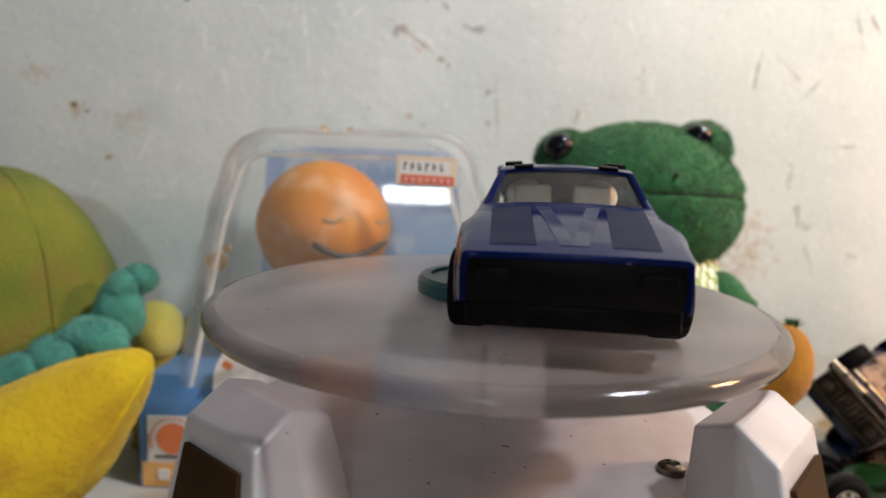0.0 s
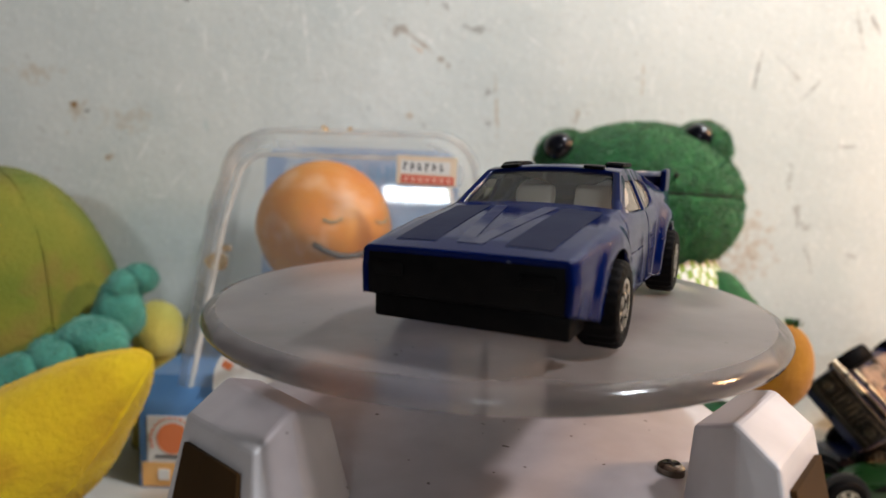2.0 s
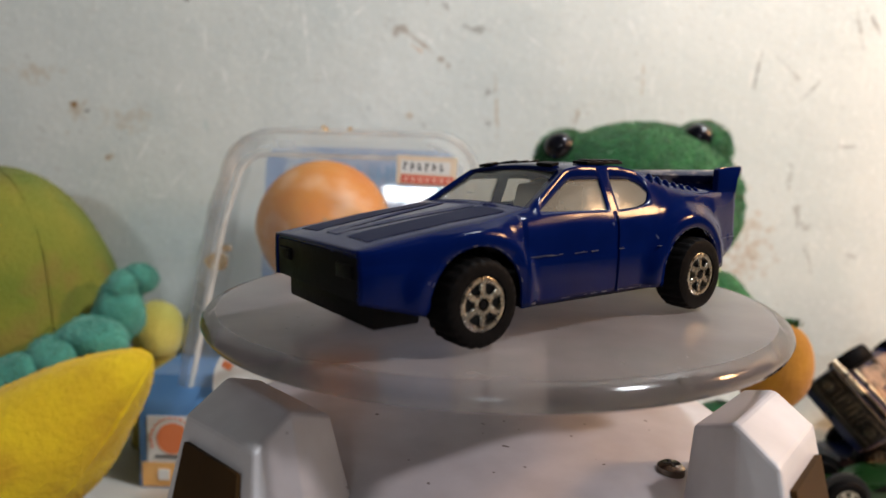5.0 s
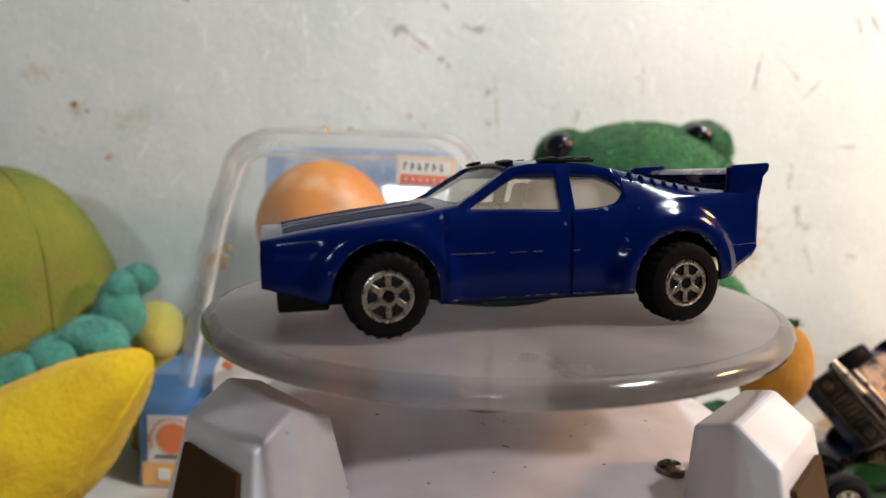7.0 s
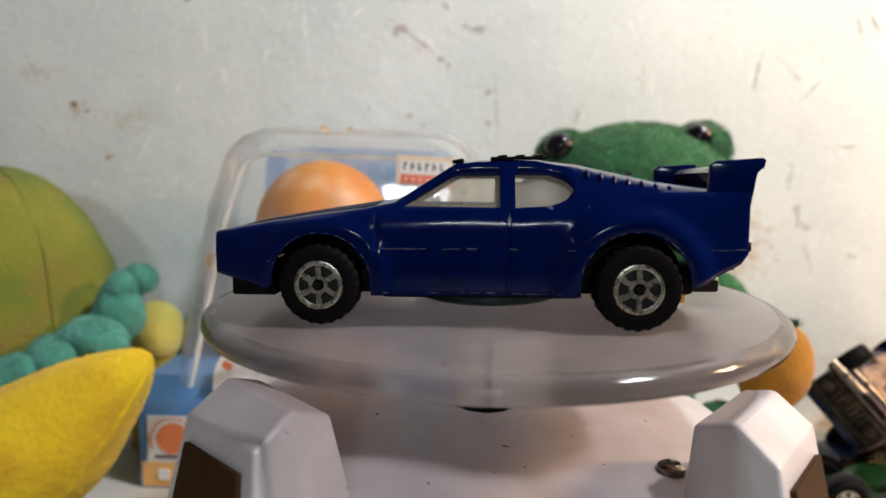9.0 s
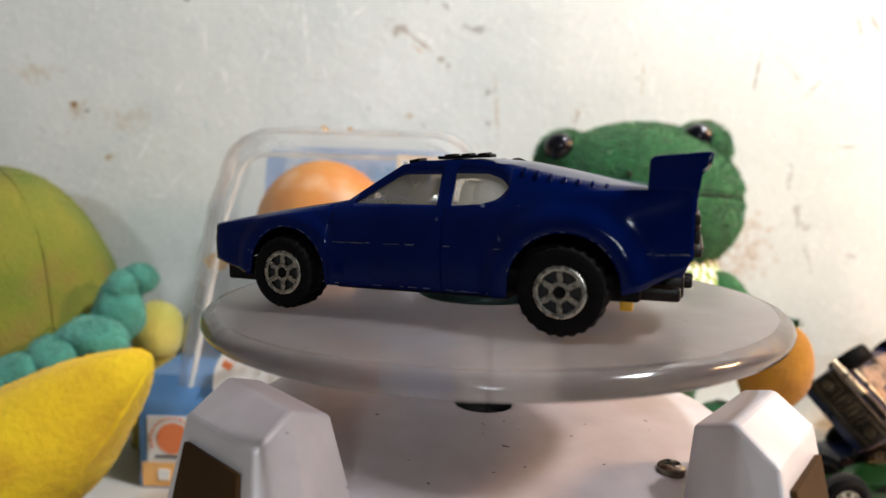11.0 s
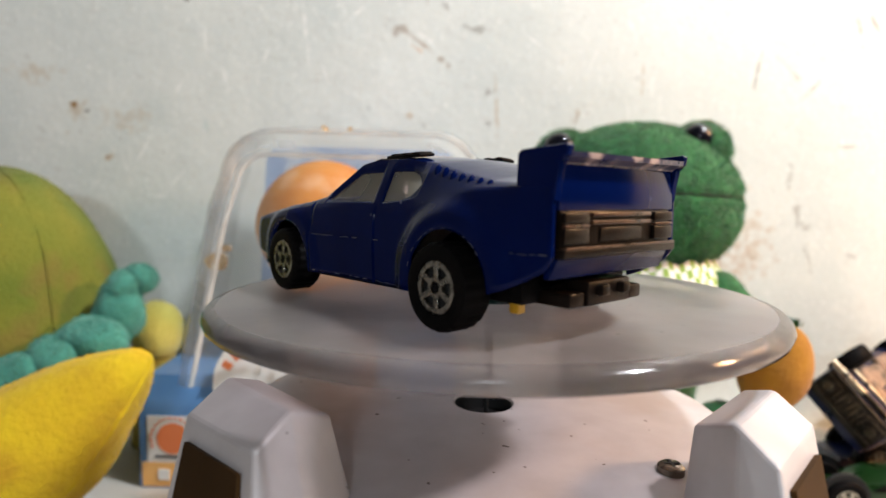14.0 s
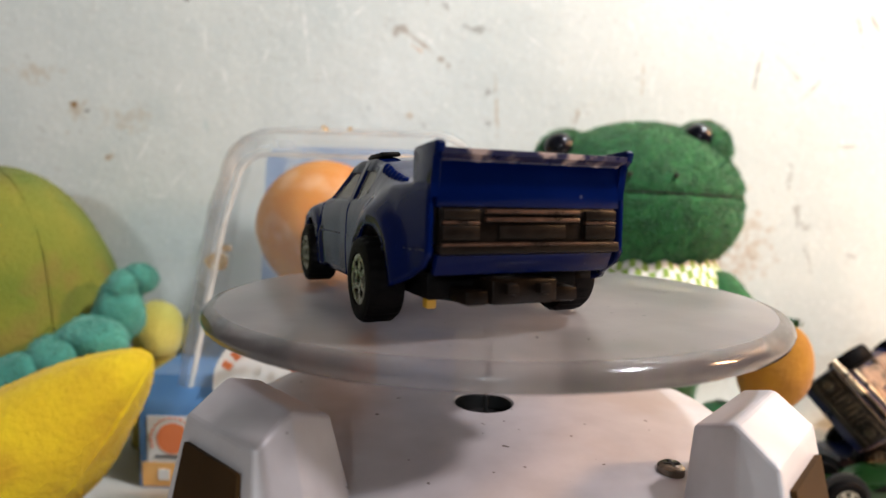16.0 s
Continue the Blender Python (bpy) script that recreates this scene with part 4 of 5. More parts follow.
def toy_package():
    p = thing("toy_package", I4, "clear domed toy package on a blue and white card base", "toy package")
    cx = PACK_X
    # card base with a sloping blue shoulder
    bm = bmesh.new()
    prof = [(55, 0), (55, 21.5), (57.5, 24.5), (62, 30), (104, 30), (104, 0)]
    rows = []
    for x, g in ((cx - 53.5, 0), (cx - 53, 0.3), (cx + 53, 0.3), (cx + 53.5, 0)):
        rows.append([bm.verts.new((x * MM, (y - g) * MM, max(z, 0) * MM)) for y, z in prof])
    for a, b in zip(rows, rows[1:]):
        for k in range(len(prof)):
            bm.faces.new((a[k], a[(k + 1) % len(prof)], b[(k + 1) % len(prof)], b[k]))
    bm.faces.new(rows[0])
    bm.faces.new(rows[-1][::-1])
    base = part("card_base", bm, BASE_BLUE, p, "blue card base with white label")
    part("label", slab(cx - 51, cx + 50, 7.5, 20.6, 54.4), CARD_WHITE, base, "white label band")
    part("strip", slab(cx - 52.5, cx + 52, 0.6, 7.4, 54.3), PRINT_AMBER, base, "amber strip with pale marks")
    for k in range(3):
        part("mark", slab(cx - 48 + 4.6 * k, cx - 45 + 4.6 * k, 2.6, 5.6, 54.0), CARD_WHITE, base)
    # round print: a plain disc with a ring
    part("print", lathe([(0, 0.15 * MM), (4.4 * MM, 0.15 * MM), (4.4 * MM, 0)], 32, m=pose((cx - 44) * MM, 54.3 * MM, 14.4 * MM, 90, 0, 0)), PRINT_ORANGE, base, "round orange print")
    bm = bmesh.new()
    for k in range(16):
        a = math.radians(-20 + 220 * k / 15)
        box((0.9 * MM, 0.2 * MM, 0.5 * MM), ((cx - 44 + 6 * math.cos(a)) * MM, 54.25 * MM, (14.2 + 6 * math.sin(a)) * MM), bm=bm, turn=pose(0, 0, 0, 0, 90 - math.degrees(a), 0))
    part("print_ring", bm, PRINT_ORANGE, base)
    part("mark", slab(cx - 49, cx - 36, 8.9, 9.5, 54.1), INK, base)
    # white emblem on the slope
    part("emblem", lathe([(0, 0.5 * MM), (13.8 * MM, 0.5 * MM), (14 * MM, 0)], 48, m=pose((cx - 20) * MM, 57.0 * MM, 30 * MM, 80, 0, 0)), CARD_WHITE, base, "round white emblem with orange marks")
    bm = bmesh.new()
    for k in range(7):
        a = math.radians(150 - 20 * k)
        box((2.0 * MM, 0.3 * MM, 2.6 * MM), ((cx - 20 + 10.6 * math.cos(a)) * MM, 54.7 * MM, (30 + 10.6 * math.sin(a)) * MM), bm=bm, turn=pose(0, 0, 0, 0, 90 - math.degrees(a), 0))
    part("mark", bm, PRINT_ORANGE, base)
    # blister: rings from the back to the inset front face
    bm = bmesh.new()
    rings = []
    for grow, y, tilt in ((2.0, 106, 0), (2.0, 105, 0), (0, 104.5, 0), (-0.8, 84, 0.05), (-2.0, 72, 0.10), (-4.5, 67.5, 0.12), (-7.5, 66, 0.13), (-8.5, 66.4, 0.13), (-9.2, 67.2, 0.13)):
        ring = []
        for x, z in rounded(49 + grow, 38.5 + grow, 28, 101.5 + grow, 14 + grow * 0.6, cx):
            ring.append(bm.verts.new((x * MM, (y - (100 - z) * tilt) * MM, z * MM)))
        rings.append(ring)
    for i, (a, b) in enumerate(zip(rings, rings[1:])):
        for k in range(len(a) - 1):
            bm.faces.new((a[k], a[k + 1], b[k + 1], b[k])).material_index = 1 if 1 < i < 6 else 0
    bm.faces.new(rings[-1])
    bl = part("blister", bm, [BLISTER, BLISTER_WALL], p, "scuffed clear plastic dome", angle=25)
    bl.visible_shadow = False
    # thick moulded edges of the dome
    for hw0, hw1, z1, r, y, tilt, rad in ((48.2, 37.7, 100.7, 13.5, 84.0, 0.05, 0.95), (40.2, 29.6, 92.6, 8.6, 66.9, 0.13, 0.7)):
        pts = [(x * MM, (y - (100 - z) * tilt) * MM, z * MM) for x, z in rounded(hw0, hw1, 28, z1, r, cx)]
        e = part("edge", tube(pts, [rad * MM] * len(pts), 8), EDGE, bl, "thick moulded plastic edge")
        e.visible_shadow = False
    for x, y, z, rx, rz, k in ((cx - 35.5, 64.6, 62.0, 3.4, 2.6, 0), (cx - 33.0, 64.9, 66.0, 1.6, 1.2, 1), (cx - 9.0, 83.4, 101.4, 1.2, 0.7, 2), (cx - 1.0, 83.4, 101.6, 0.7, 0.5, 3)):
        st = part("stain", lumpy(ball((rx * MM, 0.12 * MM, rz * MM), (x * MM, y * MM, z * MM), 20, 12), 0.0009, 700, k), STAIN, bl, "yellowish dried stain")
        st.visible_shadow = False
    # printed card at the back of the dome
    bm = prism([(x * MM, z * MM) for x, z in rounded(35, 32.5, 30, 97, 6, cx)], 0.6 * MM, m=pose(0, 103 * MM, 0, 90, 0, 0))
    part("back_card", bm, CARD_BLUE, p, "pale blue printed back card")
    bm = bmesh.new()
    for k, w in enumerate((4.4, 3.4, 4.4, 0.1)):
        x = cx + 1 + 6.0 * k
        for e in (-0.5, 0.5):
            box((0.9 * MM, 0.3 * MM, 6.2 * MM), ((x + e * w) * MM, 102.2 * MM, 88 * MM), bm=bm)
        box((w * MM, 0.3 * MM, 0.8 * MM), (x * MM, 102.25 * MM, (85.4 + 2.4 * (k % 2)) * MM), bm=bm)
    part("lettering", bm, PRINT_BLUE, p, "blue lettering, not readable")
    # price sticker
    st = pose(-13.0 * MM, 62.9 * MM, 89.3 * MM, -7.4, 1.5, 0)
    sk = part("price_sticker", box((16.6 * MM, 0.15 * MM, 8.0 * MM), (0, 0, 0)), CREAM, p, "white price sticker with a red band", st)
    part("white_field", box((13.6 * MM, 0.1 * MM, 3.6 * MM), (-0.4 * MM, -0.08 * MM, 0.9 * MM)), CARD_WHITE, sk)
    part("red_band", box((14.6 * MM, 0.1 * MM, 2.3 * MM), (0.3 * MM, -0.14 * MM, -2.5 * MM)), PRINT_RED, sk)
    bm = bmesh.new()
    for k in range(6):
        x = -6.2 + 2.0 * k
        box((0.45 * MM, 0.1 * MM, 2.2 * MM), (x * MM, -0.14 * MM, 1.0 * MM), bm=bm)
        box((1.1 * MM, 0.1 * MM, 0.5 * MM), ((x + 0.3) * MM, -0.15 * MM, (1.7 - 0.6 * (k % 3)) * MM), bm=bm)
    part("price_bar", bm, INK, sk)
    for k in range(7):
        part("band_bar", box((1.2 * MM, 0.1 * MM, 1.1 * MM), ((-5.6 + 1.95 * k) * MM, -0.2 * MM, -2.5 * MM)), PRINT_PALE, sk)
    return p


def orange_toy():
    t = thing("round_toy", pose(-45.0 * MM, 84.5 * MM, 28 * MM), "orange vinyl round toy with a smile, inside the package", "toy")

    def egg(v):
        k = min(max(-v.z, 0), 1)
        return Vector((v.x * (1 - 0.12 * k), v.y * (1 - 0.12 * k), v.z))
    part("body", ball((20.8 * MM, 20.8 * MM, 21.3 * MM), (0, 0, 42.6 * MM), 48, 32, shape=egg), ORANGE, t)
    part("foot", lathe([(0, 2 * MM), (15 * MM, 2 * MM), (16 * MM, 6 * MM), (13.5 * MM, 24 * MM), (14 * MM, 29 * MM)], 40), ORANGE, t)
    # smile and closed eyes lie on the ball
    def on_ball(x, z):
        y = -math.sqrt(max(20.8 ** 2 - x * x - z * z * (20.8 / 21.3) ** 2, 0.1))
        return Vector((x, y - 0.05, z + 42.6)) * MM
    pts = [on_ball(0.6 + 19.2 * k / 16, -2.4 - 3.7 * math.sin(math.pi * k / 16 * 0.98)) for k in range(17)]
    part("mouth", tube(pts, [0.45 * MM] + [0.9 * MM] * 15 + [0.5 * MM], 8), SMILE, t, "dark painted smile")
    for x0, x1, z in ((3.4, 8.6, 4.6), (17.2, 19.9, 4.0)):
        pts = [on_ball(x0 + (x1 - x0) * k / 6, z - 0.9 * math.sin(math.pi * k / 6)) for k in range(7)]
        part("closed_eye", tube(pts, [0.4 * MM] * 7, 8), EYE_LINE, t)
    return t


def frog():
    f = thing("plush_frog", I4, "dark green plush frog with glossy black eyes, sitting", "plush toy")
    c = Vector((50.4, 80, 82.5)) * MM

    def head(v):
        # broad cheeks, flat mouth groove
        k = 1 + 0.05 * max(0, -v.z)
        g = 0.030 * math.exp(-((v.z - 0.13 + 0.03 * v.x) / 0.035) ** 2) * (1 if v.y < 0.2 else 0)
        return Vector((v.x * k, v.y * k, v.z)) * (1 - g)
    bm = ball((30.5 * MM, 25 * MM, 23.4 * MM), c, 96, 80, shape=head)
    lumpy(bm, 0.0006, 90)
    part("head", fuzz(bm, 20000, 0.0014, 0.00016, 3), FROG, f)
    pts = []
    for k in range(25):
        a = math.radians(-172 + 164 * k / 24)
        z = 0.13 - 0.03 * math.cos(a)
        r = math.sqrt(1 - z * z) * 0.985
        pts.append(c + Vector((30.5 * r * math.cos(a), 25 * r * math.sin(a), 23.4 * z)) * MM)
    part("mouth", tube(pts, [0.32 * MM] * 25, 6), THREAD, f, "dark stitched mouth line")
    for x, y, z in ((27.4, 76, 94.4), (66.8, 76, 98.2)):
        bm = ball((8.3 * MM, 8 * MM, 8 * MM), (x * MM, y * MM, z * MM), 32, 24)
        e = part("eye_bump", fuzz(bm, 3600, 0.0019, 0.00016, int(x)), FROG, f)
        part("eye", ball(4.3 * MM, ((x - 3.0) * MM, (y - 5.0) * MM, (z + 3.0) * MM), 24, 16), EYE_BLACK, e, "glossy black eye")
    for x, y in ((52.8, 55.6), (41.0, 57.2)):
        part("nostril", ball((0.8 * MM, 0.6 * MM, 0.9 * MM), (x * MM, y * MM, 90.2 * MM), 12, 8), THREAD, f)
    bm = ball((22 * MM, 18 * MM, 31 * MM), (52 * MM, 84 * MM, 31 * MM), 40, 30)
    part("body", fuzz(bm, 4000, 0.001, 0.00016, 5), FROG, f)
    for s in (-1, 1):
        bm = tube([((52 + s * 17) * MM, 76 * MM, 58 * MM), ((52 + s * 20) * MM, 68 * MM, 58 * MM), ((52 + s * 22) * MM, 62 * MM, 53 * MM), ((52 + s * 22) * MM, 58 * MM, 46 * MM)], [5 * MM, 6 * MM, 6.5 * MM, 5 * MM])
        part("arm", fuzz(bm, 900, 0.001, 0.00016, 7 + s), FROG, f)
        bm = ball((9.5 * MM, 11 * MM, 15 * MM), ((52 + s * 17) * MM, 53 * MM, 15 * MM), 28, 20)
        part("foot", fuzz(bm, 1500, 0.001, 0.00016, 11 + s), FROG, f)
    # checked neckerchief
    bm = bmesh.new()
    cols = 40
    rows = []
    for j in range(5):
        row = []
        for k in range(cols + 1):
            a = math.radians(-180 + 180 * k / cols)
            r = 15.5 + 1.2 * j
            row.append(bm.verts.new(((52 + (r + 6) * math.cos(a)) * MM, (80 + (r + 4.5) * math.sin(a)) * MM, (66.5 - 2.2 * j + 0.8 * math.sin(k * 1.3)) * MM)))
        rows.append(row)
    for j in range(4):
        for k in range(cols):
            fc = bm.faces.new((rows[j][k], rows[j][k + 1], rows[j + 1][k + 1], rows[j + 1][k]))
            fc.material_index = (j + k) % 2
    part("neckerchief", bm, [CARD_WHITE, noisy("lime_cloth", (0.22, 0.34, 0.06), (0.30, 0.42, 0.10), 400, 0.9)], f, "white and green checked neckerchief")
    return f


def fruit_plush():
    t = thing("plush_fruit", pose(81.2 * MM, 52 * MM, 40.5 * MM), "amber plush fruit with a small green tuft", "plush toy")
    part("body", lumpy(ball((9.0 * MM, 9 * MM, 12.0 * MM), (0, 0, 0), 32, 24, turn=pose(0, 0, 0, 0, 14, 0)), 0.0005, 120), AMBER, t)
    bm = bmesh.new()
    rnd = random.Random(4)
    for k in range(60):
        a, q = rnd.uniform(0, 6.28), rnd.uniform(0, 1)
        p = Vector((3.5 + 2.6 * q * math.cos(a), 2.4 * q * math.sin(a), 11.2)) * MM
        d = Vector((0.5 * math.cos(a), 0.5 * math.sin(a), 1)).normalized() * 2.2 * MM
        sd = Vector((math.sin(a), -math.cos(a), 0)) * 0.4 * MM
        bm.faces.new([bm.verts.new(p - sd), bm.verts.new(p + sd), bm.verts.new(p + d)])
    part("tuft", bm, FROG, t, "green tuft")
    return t


def left_plush():
    g = thing("plush_ball", pose(-142 * MM, 74 * MM, 0), "large faded lime green plush ball with brown shading", "plush toy")
    bm = lumpy(ball((34 * MM, 33 * MM, 43.5 * MM), (0, 0, 43.5 * MM), 56, 44), 0.0016, 40)
    b = part("body", fuzz(bm, 7000, 0.0007, 0.00013, 21), LIME, g)
    pts = []
    for k in range(20):
        a = math.radians(-78 + 165 * k / 19)
        pts.append(Vector((34.2 * math.cos(a) * math.cos(0.55), -33.2 * math.cos(a) * math.sin(0.55), 43.5 + 43.7 * math.sin(a))) * MM)
    part("seam", tube(pts, [0.14 * MM] * 20, 6), LIME, b, "sewn seam")
    star = []
    for k in range(10):
        r = 4.6 if k % 2 == 0 else 2.0
        a = math.radians(90 + 36 * k)
        star.append((r * math.cos(a) * MM, r * math.sin(a) * MM))
    part("patch", prism(star, 1.0 * MM, m=pose(14.0 * MM, -22.4 * MM, 70.0 * MM, 52, 0, 34)), YELLOW, b, "yellow star-shaped patch")
    t = thing("plush_caterpillar", I4, "teal plush string of soft segments lying round the green ball", "plush toy")
    for k, (x, y, z, a, b2, c2) in enumerate(((-94.0, 67, 56.4, 3.6, 4, 3.4), (-97.0, 63.5, 54.0, 3.8, 5, 4.2), (-98.0, 62.5, 47.6, 5.2, 6, 7.4), (-100.8, 54, 41.6, 8.0, 6, 5.0), (-107.5, 49, 37.6, 6.0, 6, 4.6), (-114, 46, 34.2, 6.5, 6, 4.6), (-121, 44, 32.2, 7.5, 6, 4.8), (-130, 42, 30.5, 7.5, 6, 4.8))):
        bm = lumpy(ball((a * 1.14 * MM, b2 * 1.1 * MM, c2 * 1.16 * MM), (x * MM, y * MM, z * MM), 36, 28), 0.0013, 150, k)
        part("segment", fuzz(bm, 1600, 0.0009, 0.00013, 30 + k), TEAL_PLUSH, t)
    y = thing("plush_nub", I4, "pale yellow round plush nub beside the package", "plush toy")
    bm = lumpy(ball((7.6 * MM, 8 * MM, 9.5 * MM), (-95.0 * MM, 78 * MM, 38 * MM), 28, 20), 0.0004, 150)
    part("nub", fuzz(bm, 900, 0.0006, 0.00013, 41), PALE_PLUSH, y)
    part("stalk", tube([(-99 * MM, 84 * MM, 0), (-98 * MM, 82 * MM, 18 * MM), (-96 * MM, 79 * MM, 34 * MM)], [7 * MM, 6 * MM, 6 * MM]), PALE_PLUSH, y)

    def lemon(v):
        k = max(v.x, 0)
        return Vector((v.x * (1 + 0.06 * k ** 6), v.y * (1 - 0.12 * k * k), v.z * (1 - 0.30 * k * k) + 0.16 * k * k))
    l = thing("plush_lemon", I4, "bright yellow fuzzy plush lemon lying on the table", "plush toy")
    bm = ball((42 * MM, 20 * MM, 18 * MM), (-112 * MM, 32 * MM, 14.0 * MM), 64, 48, turn=pose(0, 0, 0, 0, -36, 0) @ pose(0, 0, 0, 0, 0, 8), shape=lemon)
    lumpy(bm, 0.0015, 60)
    lemon_body = part("body", fuzz(bm, 9000, 0.0004, 0.0001, 51), YELLOW, l)
    turn = Matrix.Translation((-0.112, 0.032, 0.014)) @ pose(0, 0, 0, 0, -36, 0) @ pose(0, 0, 0, 0, 0, 8)
    pts = []
    for k in range(26):
        a = math.radians(-4 - 100 * k / 25)
        v = lemon(Vector((math.cos(a), -0.62 * abs(math.sin(a)) ** 1.0, 0.785 * math.sin(a))))
        pts.append(turn @ Vector((v.x * 42.3 * MM, v.y * 20.2 * MM, v.z * 18.2 * MM)))
    part("seam", lumpy(tube(pts, [0.55 * MM] * 26, 8), 0.0006, 700), YELLOW, lemon_body, "puckered sewn seam")


def small_wheel(parent, m, r, w, hub):
    wh = new("wheel")
    wh.parent = parent
    wh.matrix_basis = m
    part("tyre", lathe([(0, -w / 2 * MM), (r * 0.9 * MM, -w / 2 * MM), (r * MM, -w * 0.35 * MM), (r * MM, w * 0.35 * MM), (r * 0.9 * MM, w / 2 * MM), (r * 0.62 * MM, w / 2 * MM), (r * 0.55 * MM, w * 0.4 * MM), (0, w * 0.4 * MM)], 32), RUBBER, wh)
    bm = lathe([(0, 0), (r * 0.22 * MM, 0), (r * 0.25 * MM, -0.3 * MM)], 16, m=pose(0, 0, (w * 0.42) * MM))
    for k in range(6):
        box((r * 0.34 * MM, r * 0.2 * MM, 0.4 * MM), (0, 0, 0), bm=bm, turn=pose(0, 0, 0, 0, 0, 60 * k) @ pose(r * 0.36 * MM, 0, w * 0.41 * MM))
    lathe([(r * 0.5 * MM, w * 0.4 * MM), (r * 0.52 * MM, w * 0.46 * MM), (r * 0.62 * MM, w * 0.46 * MM)], 32, bm)
    part("rim", bm, hub, wh)


def toy_truck():
    a = Vector((0.45, -0.60, -0.66)).normalized()
    nf = Vector((-0.80, -0.60, 0.01))
    nf = (nf - a * nf.dot(a)).normalized()
    up = -a.cross(nf)          # the underside looks this way
    o = Vector((115.5, 61, 28.5)) * MM - a * 0.002
    a = a * 0.85
    m = Matrix((( -nf.x, a.x, up.x, o.x), (-nf.y, a.y, up.y, o.y), (-nf.z, a.z, up.z, o.z), (0, 0, 0, 1)))
    t = thing("toy_truck", m, "black die-cast off-road truck lying upside down against the wall", "toy truck")
    # x from the bumper to the tail, z out of the underside
    bm = box((58 * MM, 27 * MM, 11 * MM), (29 * MM, 0, -6.5 * MM), 0.0012)
    box((34 * MM, 24 * MM, 9 * MM), (36 * MM, 0, -15.5 * MM), 0.002, bm=bm)
    part("body", bm, NAVY, t, "dark navy and black body")
    part("grille", box((1.6 * MM, 25 * MM, 9.5 * MM), (-0.4 * MM, 0, -6.6 * MM), 0.0004), WORN, t, "worn black grille with highlights in its colour")
    for y in (-9.2, 9.2):
        lamp = part("headlight", box((0.7 * MM, 4.4 * MM, 4.2 * MM), (-1.3 * MM, y * MM, -6.2 * MM), 0.0004), WORN, t)
        part("lens", lathe([(0, 0.5 * MM), (1.3 * MM, 0.4 * MM), (1.7 * MM, 0)], 20, m=pose(-1.6 * MM, y * MM, -6.2 * MM, 0, -90, 0)), GRILLE, lamp)
    for k in range(7):
        part("grille_bar", box((0.6 * MM, 0.9 * MM, 4.4 * MM), (-1.4 * MM, (-5.4 + 1.8 * k) * MM, -6.2 * MM), 0.0002), GRILLE, t)
    for z in (-3.4, -9.2):
        part("grille_rail", box((0.8 * MM, 24.4 * MM, 0.7 * MM), (-1.4 * MM, 0, z * MM), 0.0003), GRILLE, t, "rail worn to bare metal")
    part("skirt", box((1.4 * MM, 25.6 * MM, 3.0 * MM), (-0.2 * MM, 0, -12.2 * MM), 0.0006), NAVY, t)
    part("bumper", tube([(-1.5 * MM, -14.5 * MM, 0), (-1.8 * MM, 0, 0.3 * MM), (-1.5 * MM, 14.5 * MM, 0)], [0.85 * MM] * 3, 12), CHROME, t, "worn chrome bumper")
    part("skid_bar", tube([(2.6 * MM, -9 * MM, 1 * MM), (2.4 * MM, 9 * MM, 1 * MM)], [0.6 * MM] * 2, 10), CHROME, t)
    bm = box((50 * MM, 17 * MM, 2.2 * MM), (31 * MM, 0, -0.2 * MM), 0.0004)
    box((12 * MM, 21 * MM, 1.6 * MM), (27 * MM, 0, 0.6 * MM), 0.0004, bm=bm)
    tube([(12 * MM, 3 * MM, 1.4 * MM), (50 * MM, 3 * MM, 1.4 * MM)], [0.8 * MM] * 2, 10, bm)
    plate = part("underside", bm, COPPER, t, "pinkish bare metal underside")
    bm = bmesh.new()
    for k in range(6):
        box((1.4 * MM, 1.6 * MM, 0.25 * MM), (24 * MM, (-6 + 2.2 * k) * MM, 1.5 * MM), bm=bm)
        box((0.9 * MM, 1.3 * MM, 0.25 * MM), (28 * MM, (-6 + 2.2 * k) * MM, 1.5 * MM), bm=bm)
    part("mark", bm, BROWN, plate)
    part("panel", box((7 * MM, 6 * MM, 1.2 * MM), (13 * MM, 2.5 * MM, 1.0 * MM), 0.0003), NAVY, t)
    for x in (9, 46):
        for s in (-1, 1):
            small_wheel(t, pose(x * MM, s * 12.5 * MM, -0.5 * MM, -90 * s, 0, 0), 6.2, 5.5, RIM)
    return t


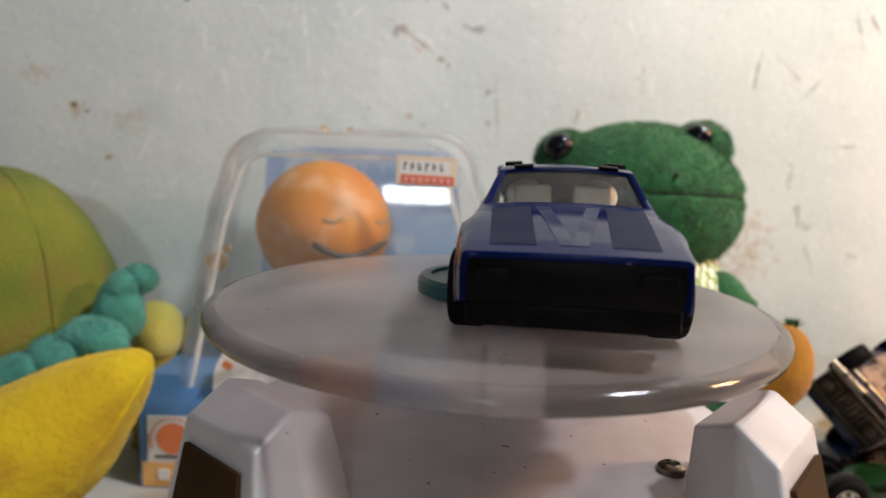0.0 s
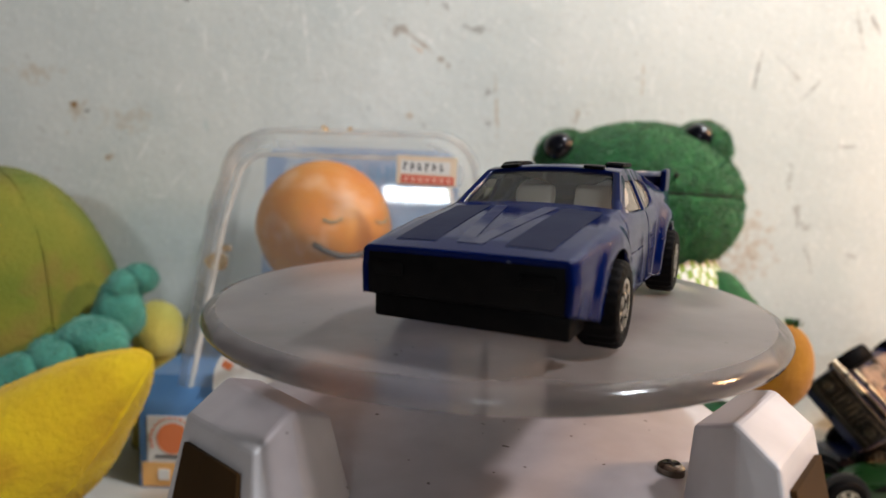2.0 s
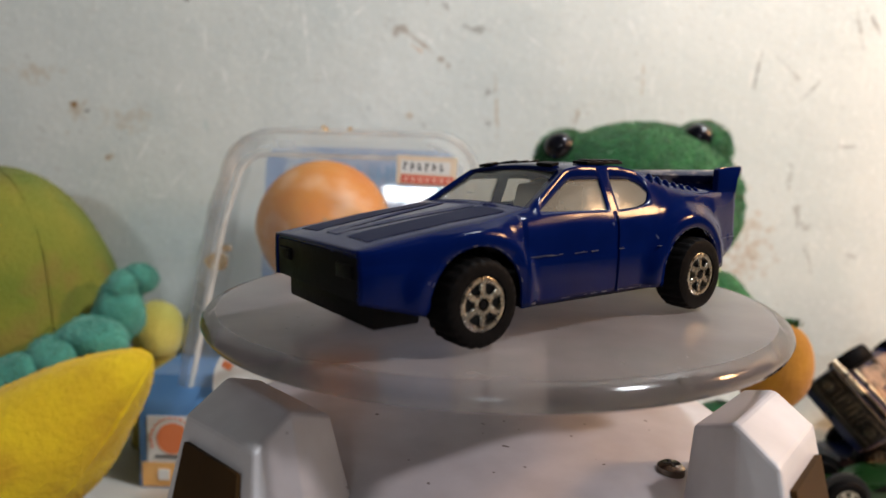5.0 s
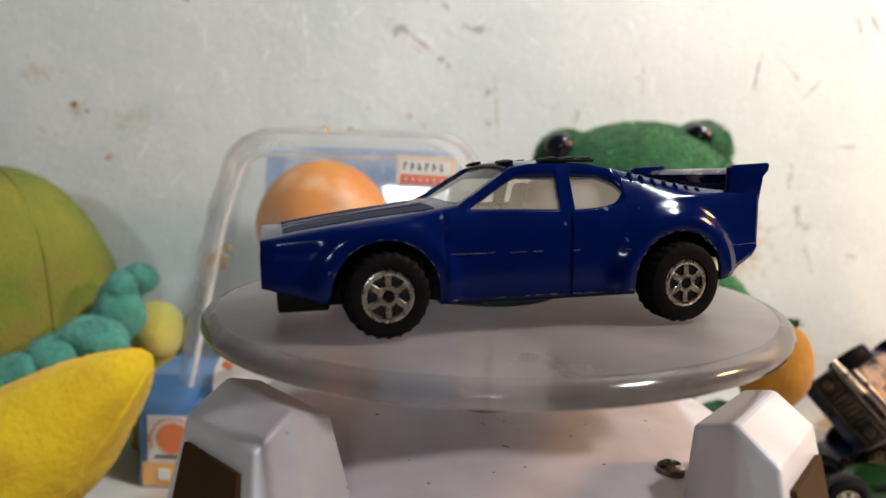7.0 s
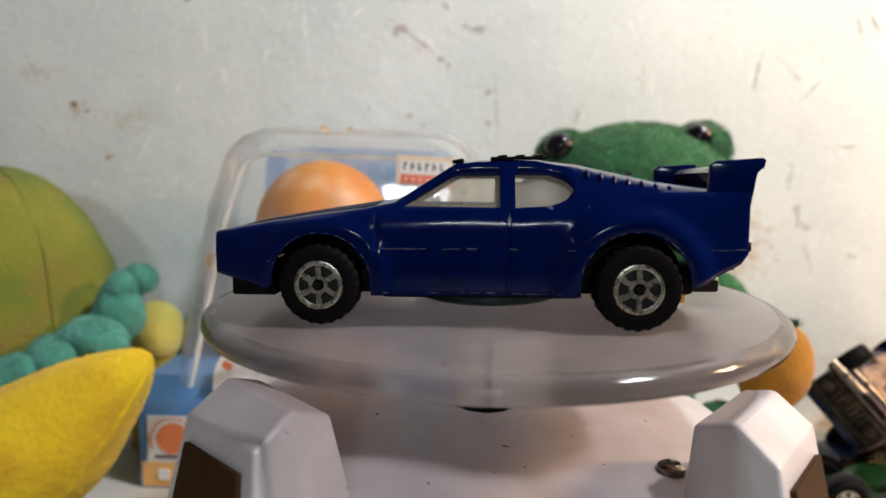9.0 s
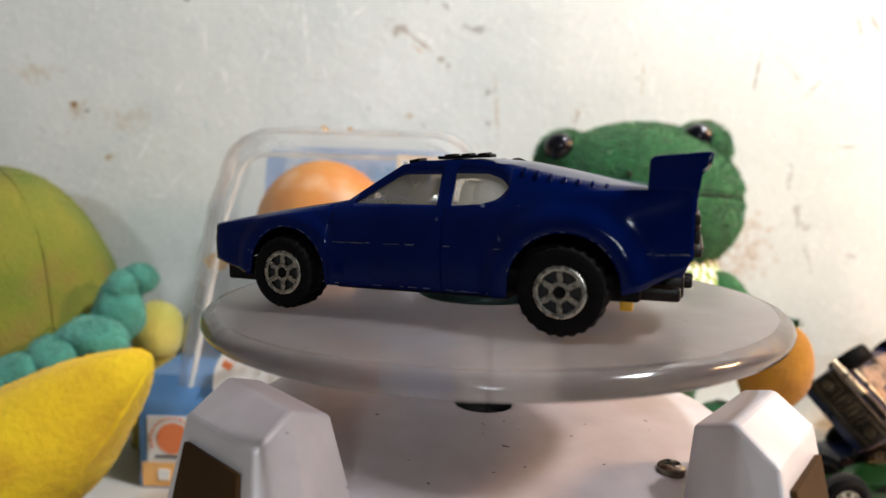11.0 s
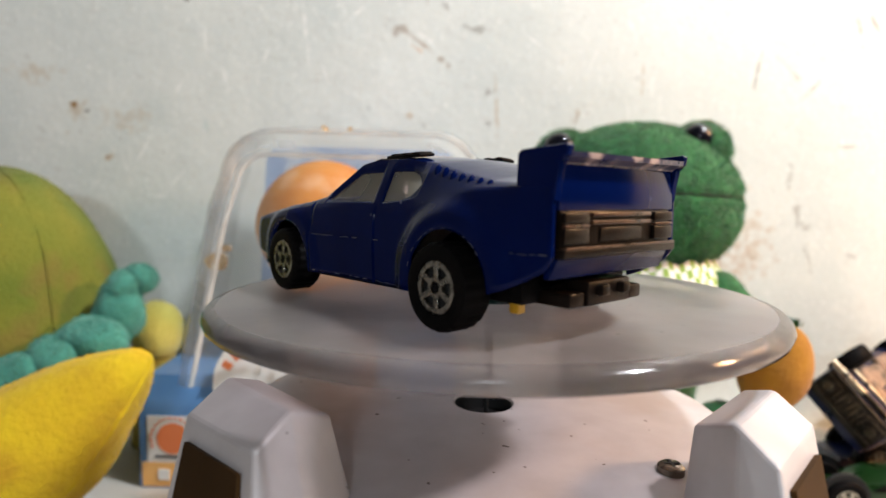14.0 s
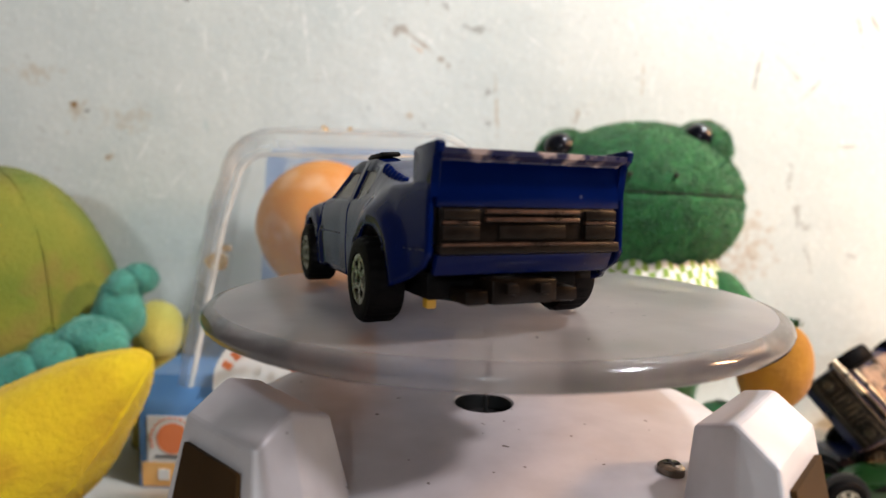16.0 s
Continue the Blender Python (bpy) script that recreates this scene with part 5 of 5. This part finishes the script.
def small_car(name, m, paint, label, tall=1.0, wide=1.0):
    t = thing(name, m, label, "toy car")
    prof = [(-32, 3), (-33, 6), (-31, 9), (-16, 11), (-9, 17), (12, 17.5), (20, 12), (31, 11), (33, 7), (32, 3)]
    bm = bmesh.new()
    rows = []
    for y, k in ((-13, 0.90), (-12.4, 0.98), (-8, 1.0), (8, 1.0), (12.4, 0.98), (13, 0.90)):
        rows.append([bm.verts.new((x * k * MM, y * wide * (1 - 0.012 * max(z - 9, 0)) * MM, (3 + (z - 3) * k * tall) * MM)) for x, z in prof])
    for a, b in zip(rows, rows[1:]):
        for k in range(len(prof)):
            bm.faces.new((a[k], a[(k + 1) % len(prof)], b[(k + 1) % len(prof)], b[k]))
    bm.faces.new(rows[0])
    bm.faces.new(rows[-1][::-1])
    part("body", bm, paint, t, angle=30)
    bm = hull([(x * MM, y * wide * MM, (3 + (z - 3) * tall) * MM) for x, z in ((-13, 11.6), (-8, 16.2), (11, 16.6), (17, 12)) for y in (-12.6, 12.6)])
    part("glasshouse", bm, BLACK, t, "black windows")
    part("base", box((60 * MM, 22 * wide * MM, 3 * MM), (0, 0, 3.4 * MM), 0.0005), BLACK, t)
    for x in (-20, 20):
        for s in (-1, 1):
            bm = lathe([(0, 0.2 * MM), (6.8 * MM, 0.2 * MM), (6.9 * MM, -1 * MM)], 24, m=pose(x * MM, s * 12.9 * wide * MM, 6 * MM, -90 * s, 0, 0))
            part("wheel_well", bm, HOLE, t)
            small_wheel(t, pose(x * MM, s * 12.4 * wide * MM, 5.6 * MM, -90 * s, 0, 0), 5.6, 4, RIM)
    return t


toy_package()
orange_toy()
frog()
fruit_plush()
left_plush()
toy_truck()
small_car("toy_car", pose(121.5 * MM, 54 * MM, 0, 0, 0, -3), GREEN_PAINT, "small green and black toy car under the truck", 0.6, 0.5)
small_car("toy_car", pose(147 * MM, 82 * MM, 0, 0, 0, 4), NAVY, "small navy blue toy car near the wall", 0.5, 0.5)
bm = lumpy(box((34 * MM, 8 * MM, 3 * MM), (0, 0, 1.5 * MM), 0.001), 0.0006, 200)
tagged(part("wood_scrap", bm, WOOD, None, m=pose(120 * MM, 67 * MM, 0, 0, 0, 14)), "brown scrap of wood on the table", "scrap")

# ---- what moves: the disc turns, with the cap and the car on it ----
TURN = [(0, 84.4), (0.5, 79.9), (1.0, 75.3), (1.5, 70.7), (2.0, 66.1), (2.5, 61.3), (3.0, 56.6), (3.5, 51.9), (4.0, 47.3), (5.0, 37.9), (6.0, 28.4), (6.5, 23.75), (7.0, 19.1), (7.5, 14.25), (8.0, 9.35), (8.5, 4.7), (9.0, 0.0), (10.0, -9.8), (11.0, -19.6), (11.5, -24.5), (12.0, -29.1), (12.5, -34.0), (13.0, -38.05), (13.5, -40.4), (14.0, -45.0), (14.5, -49.45), (15.0, -54.1), (15.5, -58.8), (16.0, -63.4)]


def motions():
    for ob, rest in ((DISC, TILT), (CAP, TILT @ pose(0, 0, 0.05 * MM)), (CAR, CAR0)):
        walk(ob, [(t, pose(0, 0, 0, 0, 0, a) @ rest) for t, a in TURN])


motions()
